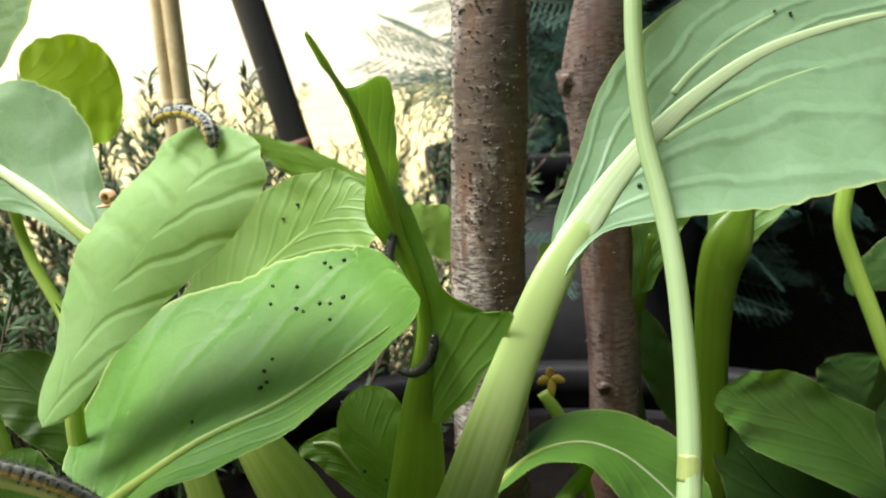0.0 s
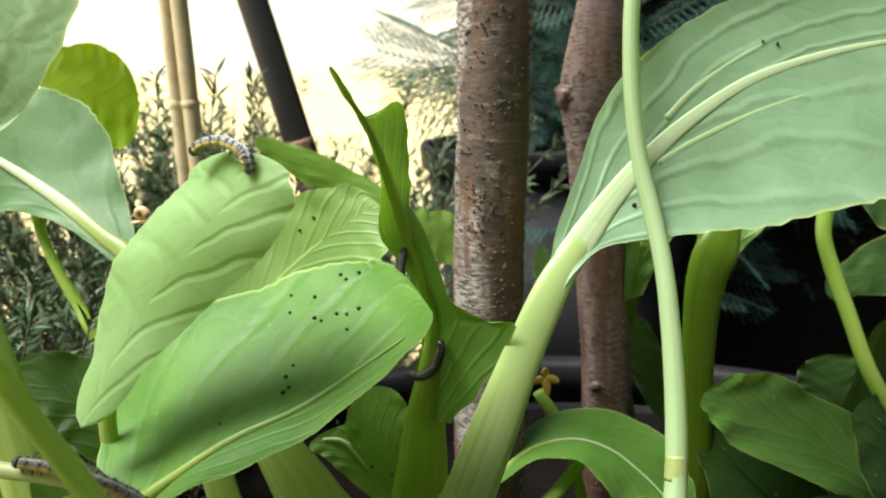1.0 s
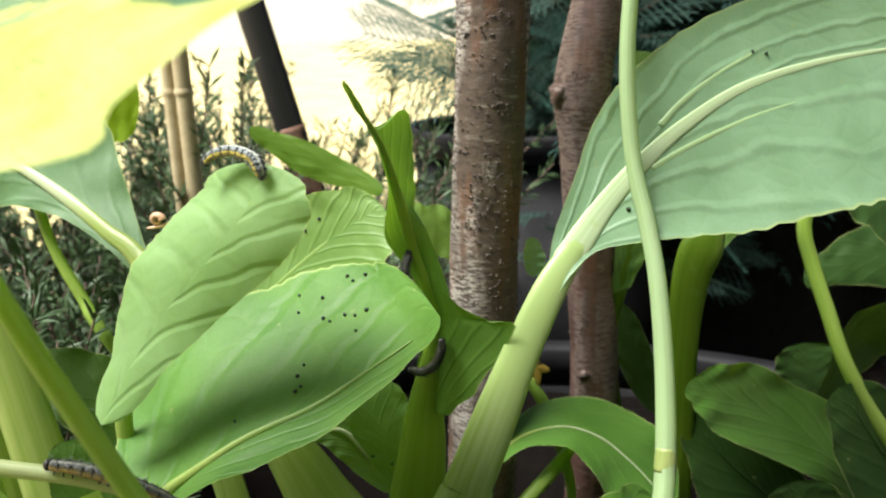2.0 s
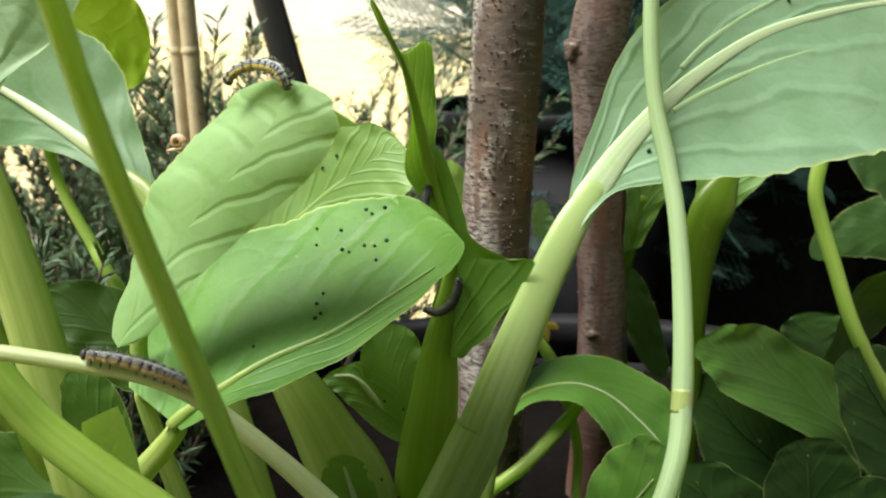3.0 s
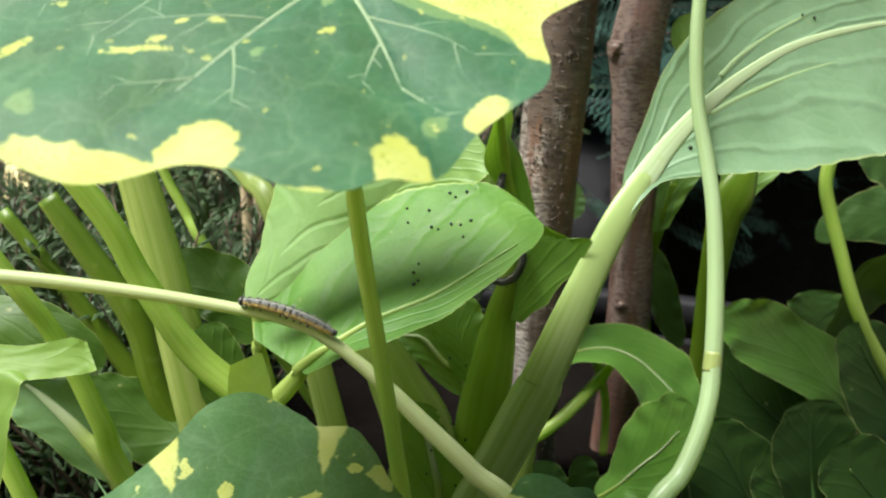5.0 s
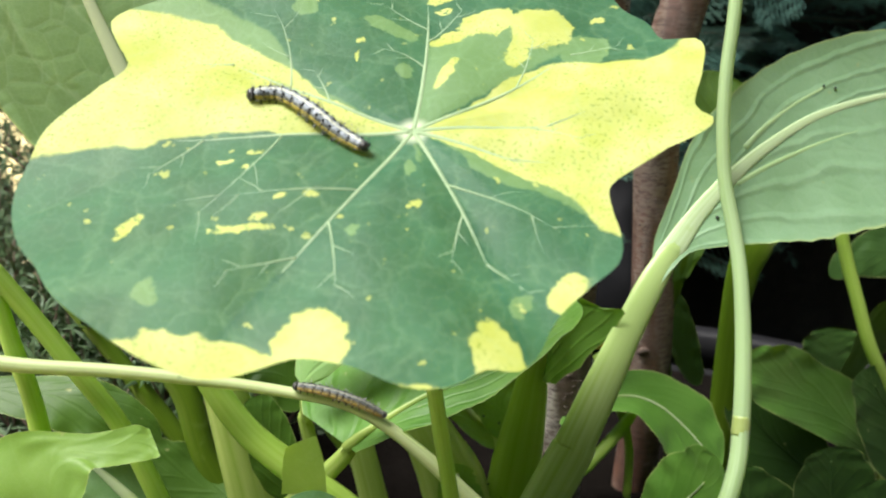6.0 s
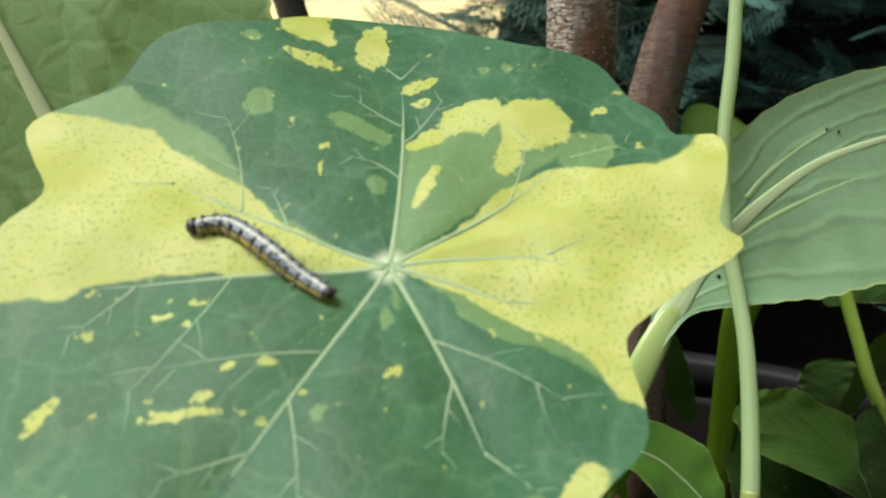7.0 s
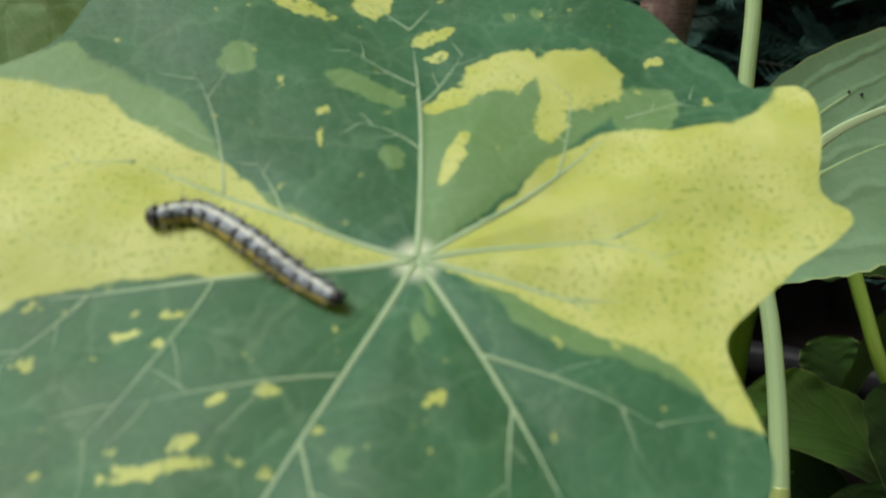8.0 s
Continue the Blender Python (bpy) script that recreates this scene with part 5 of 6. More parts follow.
low_leaf = round_leaf(nasturtium, (-0.072, 0.096, 0.158), 15, 5, low_outline, LOWV, low_mat, 0.6, 0.002, "round green leaf with yellow splashes", 3, GREEN_VEIN)
stem("stem", low_leaf, [(-0.072, 0.096, 0.158, 0.0018), (-0.07, 0.12, 0.10, 0.0019), (-0.05, 0.16, 0.014, 0.0022)], 1.0)

small_mat = nasturtium_material("half yellow nasturtium leaf", [(-12, 8, 16, 20, 10), (14, 8, 5, 8, 0)], greens=LOW_GREENS)
small_leaf = round_leaf(nasturtium, SMALL_HUB, 12, 0, [(a, r * 0.52) for a, r in low_outline], SMALLV, small_mat, 1.5, 0.001, "small leaf half yellow and half green", 6, GREEN_VEIN)
stem("stem", small_leaf, [(*SMALL_HUB, 0.0013), (SMALL_HUB[0], SMALL_HUB[1] + 0.02, SMALL_HUB[2] * 0.6, 0.0014), (0.0, 0.18, 0.014, 0.0018)], 1.0)

# ---- saplings
LENTICEL = grained("corky lenticel", [(0.3, (0.07, 0.05, 0.04)), (0.6, (0.13, 0.10, 0.08)), (0.9, (0.26, 0.22, 0.19))], 400.0, 0.85, 0.5, 0.0005)


PIT = grained("dark lenticel pit", [(0.3, (0.010, 0.008, 0.006)), (0.7, (0.03, 0.022, 0.016))], 400.0, 0.9, 0.3, 0.0003)


def sapling(name, pts, material, label, knobs=(), lenticels=1500):
    base = thing(name, pts[0][:3], label, "tree trunk")
    bm = bmesh.new()
    tube(bm, pts, 40, 1.0, (0, -1, 0), 26)
    for v in bm.verts:
        c = v.co
        f = 0.0005 * noise.noise(c * 60) + 0.0003 * noise.noise(Vector((c.x * 180, c.y * 180, c.z * 420)))
        v.co = c + Vector((noise.noise(c * 40) * 0.0006, 0, 0)) + (c - Vector(pts[0][:3])).normalized() * f
    trunk = part("trunk", bm, material, base)
    for x, y, z, r in knobs:
        bm = bmesh.new()
        bmesh.ops.create_icosphere(bm, subdivisions=3, radius=r, matrix=Matrix.Translation((x, y, z)))
        for v in bm.verts:
            v.co += v.normal * r * 0.35 * noise.noise(v.co * 260)
        part("knot", bm, material, trunk)
    rnd = random.Random(len(label))
    verts, faces, dark = [], [], []
    for k in range(lenticels):
        s = rnd.uniform(0.05, 0.62)
        x, y, z, r = spline(pts, s)
        a = rnd.uniform(0, 2 * math.pi)
        out = Vector((math.cos(a), math.sin(a), 0))
        side = Vector((-math.sin(a), math.cos(a), 0))
        up = (Vector((0, 0, 1)) + side * rnd.uniform(-0.5, 0.5)).normalized()
        w, h, lift = rnd.uniform(0.0005, 0.0010), rnd.uniform(0.0003, 0.0007), rnd.uniform(0.0003, 0.0006)
        c = Vector((x, y, z)) + out * (r - 0.0003)
        i = len(verts)
        for share, rise in ((1.0, 0.0), (0.62, lift + 0.0003)):
            verts += [c + side * (w * share * math.cos(q * math.pi / 4)) + up * (h * share * math.sin(q * math.pi / 4) * (1.0 if q < 5 else 1.4)) + out * rise for q in range(8)]
        verts.append(c + up * h * 0.15 + out * (lift - 0.0002))
        for q in range(8):
            p = (q + 1) % 8
            faces += [(i + q, i + p, i + 8 + p, i + 8 + q), (i + 8 + q, i + 8 + p, i + 16)]
            dark += [0, 1]
    me = bpy.data.meshes.new("bark_relief")
    me.from_pydata([tuple(v) for v in verts], [], faces)
    me.materials.append(LENTICEL)
    me.materials.append(PIT)
    me.polygons.foreach_set("material_index", dark)
    ob = new("bark_relief", me)
    ob.parent = trunk
    tagged(ob, "small dark pits with pale corky rims", kind="stuff")
    return base


sapling("sapling", [(0.037, 0.372, SOIL - 0.01, 0.0185), (0.040, 0.370, 0.10, 0.0168), (0.0425, 0.368, 0.19, 0.0160), (0.0460, 0.367, 0.25, 0.0160), (0.0485, 0.367, 0.32, 0.0160), (0.043, 0.366, 0.42, 0.0156), (0.03, 0.37, 0.60, 0.0145), (0.02, 0.37, 0.85, 0.011), (0.01, 0.38, 1.15, 0.005)], BARK_SILVER, "young tree trunk with grey flaking speckled bark")
sapling("sapling", [(0.102, 0.415, SOIL - 0.01, 0.0140), (0.1045, 0.414, 0.06, 0.0131), (0.105, 0.412, 0.11, 0.0129), (0.102, 0.411, 0.17, 0.0127), (0.098, 0.411, 0.235, 0.0131), (0.0965, 0.412, 0.262, 0.0143), (0.104, 0.414, 0.30, 0.0131), (0.125, 0.418, 0.38, 0.012), (0.16, 0.43, 0.55, 0.011), (0.2, 0.44, 0.8, 0.006)], BARK_RED, "slim reddish brown sapling trunk with a knot", [(0.0850, 0.407, 0.2605, 0.0060), (0.098, 0.4025, 0.112, 0.0034)], 420)

# ---- caterpillars
def caterpillar_material(name, back, flank, belly, line, band, specks=0.85):
    """Skin by the turn round the body: pale line along the back, speckled back, yellow band low on each side."""
    n = Nodes(name)
    sep = n.node("SeparateXYZ")
    n.link(n.coord("UV"), sep.inputs[0])
    obj = n.coord("Object")
    wob = n.math("MULTIPLY_ADD", n.noise(obj, 900.0, 3.0), 0.05, -0.025)
    half = n.math("ABSOLUTE", n.math("ADD", n.math("SUBTRACT", sep.outputs["X"], 0.5), wob))
    col = n.ramp(half, [(0.0, line), (0.018, line), (0.035, back), (0.10, back), (0.135, flank), (0.165, flank), (0.185, band), (0.225, band), (0.26, belly), (0.5, belly)])
    cell = n.node("TexVoronoi")
    n.link(obj, cell.inputs["Vector"])
    cell.inputs["Scale"].default_value = 1500.0
    dots = n.math("MULTIPLY", n.between(cell.outputs["Distance"], 0.36, 0.24), n.between(half, 0.025, 0.05))
    col = n.mix(n.math("MULTIPLY", dots, specks), col, (0.014, 0.014, 0.014))
    crease = n.between(n.math("ABSOLUTE", n.math("SUBTRACT", n.math("FRACT", n.math("MULTIPLY", sep.outputs["Y"], 39.0)), 0.5)), 0.40, 0.5)
    col = n.mix(n.math("MULTIPLY", crease, 0.35), col, tuple(v * 0.35 for v in back))
    return n.finish(col, 0.5, n.bump(n.math("SUBTRACT", n.noise(obj, 1200.0, 3.0), crease), 0.4, 0.0003), 0.4)


CAT_PALE = caterpillar_material("speckled caterpillar skin", (0.135, 0.16, 0.175), (0.09, 0.095, 0.075), (0.20, 0.18, 0.08), (0.36, 0.37, 0.29), (0.42, 0.33, 0.06))
CAT_BROWN = caterpillar_material("brown striped caterpillar skin", (0.060, 0.066, 0.070), (0.13, 0.10, 0.045), (0.30, 0.22, 0.07), (0.18, 0.18, 0.14), (0.32, 0.24, 0.07), 0.6)
CAT_DARK = caterpillar_material("dark caterpillar skin", (0.020, 0.022, 0.020), (0.026, 0.026, 0.018), (0.05, 0.045, 0.02), (0.035, 0.035, 0.028), (0.05, 0.045, 0.02), 0.5)
CAT_HEAD = grained("black caterpillar head", [(0.3, (0.010, 0.010, 0.010)), (0.7, (0.03, 0.028, 0.025))], 500.0, 0.3, 0.3, 0.0003)
CAT_HAIR = grained("pale bristle", [(0.3, (0.12, 0.12, 0.1)), (0.7, (0.3, 0.3, 0.26))], 500.0, 0.5, 0.1, 0.0002)
BLACK_DOT = grained("black wart", [(0.3, (0.006, 0.006, 0.006)), (0.7, (0.012, 0.012, 0.012))], 500.0, 0.4, 0.1, 0.0002)


def caterpillar(points, up, skin, label, radius=0.0019, group="caterpillars"):
    """points: the body's middle line from tail to head; up: the way its back faces."""
    mid = points[len(points) // 2]
    base = thing("caterpillar", mid, label, "caterpillar", group)
    up = Vector(up).normalized()
    segs = 13
    bm = bmesh.new()
    uv = bm.loops.layers.uv.verify()
    rings, sides, n = [], 20, segs * 8
    frames = []
    for i in range(n + 1):
        s = i / n
        p = Vector(spline(points, s))
        d = Vector(spline(points, min(1, s + 0.01)) - spline(points, max(0, s - 0.01))).normalized()
        a = d.cross(up).normalized()
        b = a.cross(d)
        end = min(1.0, math.sqrt(max(0.0, 1 - (max(0, 0.10 - s) / 0.10) ** 2)) * math.sqrt(max(0.0, 1 - (max(0, s - 0.93) / 0.09) ** 2)) + 0.02)
        r = radius * end * (0.93 + 0.09 * abs(math.sin(math.pi * s * segs)) ** 0.7) * (1.06 - 0.26 * (2 * s - 1) ** 2)
        frames.append((p, d, a, b, r))
        ring = []
        for j in range(sides):
            t = 2 * math.pi * j / sides - math.pi / 2
            ring.append(bm.verts.new(p + a * (r * math.cos(t)) + b * (r * (0.95 if math.sin(t) > 0 else 0.75) * math.sin(t))))
        rings.append(ring)
    for i in range(n):
        for j in range(sides):
            f = bm.faces.new((rings[i][j], rings[i][(j + 1) % sides], rings[i + 1][(j + 1) % sides], rings[i + 1][j]))
            for loop, (p, q) in zip(f.loops, ((i, j), (i, j + 1), (i + 1, j + 1), (i + 1, j))):
                loop[uv].uv = (q / sides, p / n)
    bm.faces.new(list(reversed(rings[0])))
    bm.faces.new(rings[-1])
    body = part("body", bm, skin, base)
    p, d, a, b, r = frames[-4]
    bm = bmesh.new()
    bmesh.ops.create_icosphere(bm, subdivisions=3, radius=radius * 0.82, matrix=Matrix.Translation(p + d * radius * 0.45) @ d.to_track_quat("Y", "Z").to_matrix().to_4x4() @ Matrix.Diagonal((0.95, 0.8, 1, 1)))
    head = part("head", bm, CAT_HEAD, base, "small shiny black head")
    bm = bmesh.new()
    for k in range(segs):
        p, d, a, b, r = frames[int((k + 0.5) / segs * n)]
        for deg, size in ((60, 0.40), (122, 0.40), (32, 0.30), (148, 0.30), (76, 0.24), (104, 0.24), (46, 0.18), (134, 0.18), (10, 0.22), (170, 0.22)):
            t = radians(deg)
            q = p + (a * (r * math.cos(t)) + b * (r * 0.95 * math.sin(t))) * 0.93 + d * (radius * 0.55 * math.sin(deg * 1.7 + k * 0.6))
            bmesh.ops.create_icosphere(bm, subdivisions=1, radius=radius * size * 0.62, matrix=Matrix.Translation(q))
    p, d, a, b, r = frames[int(0.035 * n)]
    plate = bmesh.new()
    bmesh.ops.create_icosphere(plate, subdivisions=2, radius=radius * 0.62, matrix=Matrix.Translation(p + b * r * 0.35))
    part("tail_plate", plate, CAT_HEAD, base, "small black plate at the tail")
    tagged(part("spotting", bm, BLACK_DOT, body, "black raised spots"), kind="stuff")
    bm = bmesh.new()
    rnd = random.Random(5)
    for k in range(segs * 12):
        p, d, a, b, r = frames[int(rnd.uniform(0.03, 0.99) * n)]
        t = radians(rnd.uniform(-10, 190))
        out = (a * math.cos(t) + b * math.sin(t) + d * rnd.uniform(-0.4, 0.4)).normalized()
        q = p + out * r * 0.9
        tube(bm, [(*q, 0.00004), (*(q + out * radius * rnd.uniform(0.4, 0.95)), 0.00001)], 3, 1.0, tuple(d), 1)
    tagged(part("hair", bm, CAT_HEAD if skin is CAT_DARK else CAT_HAIR, body, "fine short bristles"), kind="stuff")
    for k in range(3, 9):
        if k in (3,):
            continue
        p, d, a, b, r = frames[int((k - 0.5) / segs * n)]
        for way in (-1, 1):
            bm = bmesh.new()
            q = p + a * way * r * 0.55 - b * r * 0.55
            tube(bm, [(*q, radius * 0.30), (*(q - b * radius * 0.45 + a * way * radius * 0.15), radius * 0.2)], 8, 1.0, tuple(d), 2)
            part("proleg", bm, skin, base)
    for k in (10, 11, 12):
        p, d, a, b, r = frames[int((k + 0.2) / segs * n)]
        for way in (-1, 1):
            bm = bmesh.new()
            q = p + a * way * r * 0.6 - b * r * 0.45
            tube(bm, [(*q, radius * 0.14), (*(q - b * radius * 0.35 + a * way * radius * 0.4), radius * 0.09), (*(q - b * radius * 0.75 + a * way * radius * 0.2), radius * 0.04)], 6, 1.0, tuple(d), 2)
            part("leg", bm, CAT_HEAD, base)
    return base


rim_caterpillar = caterpillar([(-0.0301, 0.2275, 0.2545), (-0.0306, 0.2275, 0.2573), (-0.0326, 0.2295, 0.2596), (-0.0385, 0.2330, 0.2609), (-0.0441, 0.2350, 0.2597), (-0.0476, 0.2365, 0.2571)], (0.1, -0.3, 1), CAT_PALE, "speckled yellow and grey caterpillar arched on a leaf rim", 0.0019)
stem_caterpillar = caterpillar([(-0.0533, 0.2125, 0.1748), (-0.0613, 0.2125, 0.1797), (-0.0692, 0.2130, 0.1830), (-0.0772, 0.2135, 0.1854), (-0.0851, 0.2140, 0.1867)], (0.25, -0.3, 1), CAT_BROWN, "slim caterpillar stretched along a pale stem", 0.0019)
caterpillar([(0.0077, 0.2740, 0.2059), (0.0078, 0.2745, 0.2118), (0.0093, 0.2765, 0.2169)], (0, -1, 0.1), CAT_DARK, "small dark caterpillar upright on a leaf", 0.0016)
caterpillar([(0.0072, 0.2870, 0.1688), (0.0127, 0.2855, 0.1683), (0.0174, 0.2840, 0.1719), (0.0196, 0.2830, 0.1775), (0.0201, 0.2830, 0.1810)], (0, -1, 0.15), CAT_DARK, "dark caterpillar curled on a stalk", 0.0017)
leaf_caterpillar = caterpillar([(-0.0540, 0.1254, 0.2866), (-0.0604, 0.1301, 0.2894), (-0.0666, 0.1342, 0.2935), (-0.0737, 0.1391, 0.2965), (-0.0801, 0.1388, 0.2966)], (0, -0.5, 0.85), CAT_PALE, "speckled grey and yellow caterpillar on a variegated leaf", 0.0019)

# ---- droppings
FRASS = grained("dark green dropping", [(0.3, (0.008, 0.016, 0.007)), (0.7, (0.02, 0.035, 0.014))], 800.0, 0.6, 0.5, 0.0003)
bm = bmesh.new()
bmesh.ops.create_icosphere(bm, subdivisions=2, radius=0.00062)
for v in bm.verts:
    v.co *= 1 + 0.25 * noise.noise(v.co * 1500)
FRASS_MESH = finish_mesh("dropping", bm, FRASS)


def dropping(x, y, z, size=1.0):
    ob = new("dropping", FRASS_MESH)
    ob.location, ob.scale, ob.rotation_euler = (x, y, z), (size, size, size * 1.15), (x * 900, y * 700, z * 500)
    tagged(ob, "tiny dark caterpillar dropping lying on a leaf", "dropping", "caterpillar droppings")


dropping(-0.0296, 0.2741, 0.2040, 0.80)
dropping(-0.0207, 0.2685, 0.2047, 1.00)
dropping(-0.0292, 0.2675, 0.1999, 0.90)
dropping(-0.0199, 0.2605, 0.1999, 1.10)
dropping(-0.0174, 0.2580, 0.1997, 0.80)
dropping(-0.0123, 0.2579, 0.2019, 1.00)
dropping(-0.0088, 0.2558, 0.2022, 0.90)
dropping(-0.0048, 0.2557, 0.2040, 1.10)
dropping(-0.0082, 0.2492, 0.1993, 0.80)
dropping(-0.0123, 0.2733, 0.2107, 1.00)
dropping(-0.0101, 0.2703, 0.2098, 0.90)
dropping(-0.0057, 0.2700, 0.2119, 1.10)
dropping(-0.0251, 0.2459, 0.1895, 0.80)
dropping(-0.0269, 0.2425, 0.1872, 1.00)
dropping(-0.0253, 0.2379, 0.1856, 0.90)
dropping(-0.0269, 0.2368, 0.1845, 1.10)
dropping(-0.0456, 0.2330, 0.1771, 0.80)
dropping(-0.0242, 0.2992, 0.2258, 1.00)
dropping(-0.0297, 0.2996, 0.2212, 0.90)
dropping(0.0900, 0.2901, 0.2269, 1.35)
dropping(0.1436, 0.3182, 0.2809, 0.80)
dropping(0.1490, 0.3181, 0.2799, 1.00)
dropping(-0.0096, 0.3025, 0.1244, 1.00)
dropping(-0.0020, 0.3029, 0.1202, 0.90)
dropping(-0.0210, 0.2700, 0.0830, 0.80)
dropping(-0.0300, 0.2700, 0.0840, 0.90)
dropping(-0.0040, 0.2700, 0.1000, 1.00)
dropping(-0.0100, 0.2700, 0.1080, 0.80)
dropping(-0.0190, 0.2700, 0.0950, 0.90)
dropping(0.0020, 0.2700, 0.0900, 1.00)
dropping(-0.0260, 0.2700, 0.0710, 0.80)
dropping(-0.0080, 0.2700, 0.0770, 0.90)

# ---- canes, post and second pot behind the planter
cane_mat = grained("dry bamboo", [(0.3, (0.33, 0.26, 0.14)), (0.6, (0.49, 0.41, 0.25)), (0.85, (0.60, 0.53, 0.37))], 60.0, 0.5, 0.3, 0.0008)
for x, y, r, lean, label in ((-0.1555, 0.560, 0.0046, 0.004, "thin weathered bamboo cane"), (-0.1415, 0.556, 0.0056, -0.004, "pale smooth bamboo cane")):
    base = thing("bamboo_cane", (x, y, GROUND), label, "garden cane", "bamboo canes")
    bm = bmesh.new()
    pts = []
    for k in range(13):
        z = GROUND + k * 0.09
        pts.append((x + lean * k / 12, y, z, r))
    tube(bm, pts, 18, 1.0, (0, -1, 0), 3)
    part("shaft", bm, cane_mat, base)
    for k in (2, 5, 8):
        bm = bmesh.new()
        z = GROUND + k * 0.09 + 0.03
        ring_profile(bm, x + lean * (k + 0.33) / 12, y, [(r * 0.98, z - 0.003), (r * 1.12, z - 0.001), (r * 1.12, z + 0.001), (r * 0.98, z + 0.003)], 18)
        part("node_ring", bm, cane_mat, base)

metal = grained("dark painted metal", [(0.3, (0.012, 0.012, 0.014)), (0.65, (0.022, 0.02, 0.02)), (0.9, (0.10, 0.06, 0.045))], 14.0, 0.5, 0.3, 0.001, 0.5)
rust = grained("flaking rust", [(0.3, (0.10, 0.045, 0.03)), (0.7, (0.30, 0.17, 0.12))], 40.0, 0.85, 0.6, 0.001)
POST = [(0.0238, 0.6200, -0.2200, 0.0112), (-0.0187, 0.6200, -0.0450, 0.0112), (-0.0613, 0.6200, 0.1300, 0.0112), (-0.1038, 0.6200, 0.3050, 0.0112), (-0.1464, 0.6200, 0.4800, 0.0112)]
base = thing("leaning_post", (POST[0][0], POST[0][1], POST[0][2]), "dark leaning metal post with rusty patches", "post")
bm = bmesh.new()
tube(bm, POST, 16, 0.7, (0, -1, 0), 8)
part("shaft", bm, metal, base)
for k in (0.42, 0.60):
    bm = bmesh.new()
    tube(bm, [(*spline(POST, k + q)[:3], 0.0112 * w) for q, w in ((-0.035, 1.01), (-0.02, 1.06), (0, 1.09), (0.02, 1.05), (0.04, 1.01))], 16, 0.72, (0, -1, 0), 4)
    for v in bm.verts:
        v.co += Vector((noise.noise(v.co * 90), noise.noise(v.co * 90 + Vector((5, 0, 0))), 0)) * 0.0012
    part("rust_patch", bm, rust, base, "flaking rust patch")

pot("plant_pot", 0.17, 1.02, 0.17, 0.185, GROUND, "round black plastic pot standing on the lawn")

# ---- shrubs behind
ROSEMARY = grained("rosemary needle", [(0.3, (0.030, 0.062, 0.022)), (0.6, (0.064, 0.115, 0.044)), (0.9, (0.14, 0.21, 0.10))], 120.0, 0.55, 0.2, 0.0005, 0.4, 0.25, (0.16, 0.24, 0.06))
TWIG = grained("brown twig", [(0.3, (0.06, 0.040, 0.028)), (0.7, (0.15, 0.10, 0.07))], 150.0, 0.8, 0.5, 0.0006)
# near-black colour stands in for the shade deep inside the conifers
CORE_SHADE = grained("conifer inner shade", [(0.3, (0.006, 0.007, 0.005)), (0.7, (0.022, 0.022, 0.014))], 60.0, 0.95, 1.0, 0.01)
CONIFER = grained("blue green conifer scale", [(0.3, (0.020, 0.058, 0.045)), (0.6, (0.045, 0.110, 0.085)), (0.9, (0.092, 0.182, 0.145))], 60.0, 0.7, 0.2, 0.0005, 0.2, 0.15, (0.05, 0.13, 0.07))
# lighter copy of CONIFER; brighter light on these sprays is in the colour
CONIFER_LIT = grained("blue green conifer tip lightened as lit", [(0.3, (0.040, 0.085, 0.064)), (0.6, (0.075, 0.145, 0.112)), (0.9, (0.13, 0.22, 0.175))], 60.0, 0.6, 0.2, 0.0005, 0.3, 0.35, (0.15, 0.30, 0.18))


def needle(verts, faces, root, way, out, length, width):
    """A slim leaf: a bent keel of four faces."""
    side = way.cross(out).normalized() * width
    mid = root + way * length * 0.45 + out * length * 0.06
    i = len(verts)
    verts += [root, mid + side, mid + out.normalized() * width * 0.7, mid - side, root + way * length]
    faces += [(i, i + 1, i + 2), (i, i + 2, i + 3), (i + 1, i + 4, i + 2), (i + 2, i + 4, i + 3), (i, i + 3, i + 4, i + 1)]


def from_lists(name, verts, faces, material, parent, label=""):
    me = bpy.data.meshes.new(name)
    me.from_pydata([tuple(v) for v in verts], [], faces)
    me.materials.append(material)
    ob = new(name, me)
    ob.parent = parent
    ob.matrix_parent_inverse = Matrix.Translation(parent.location).inverted()
    return tagged(ob, label)


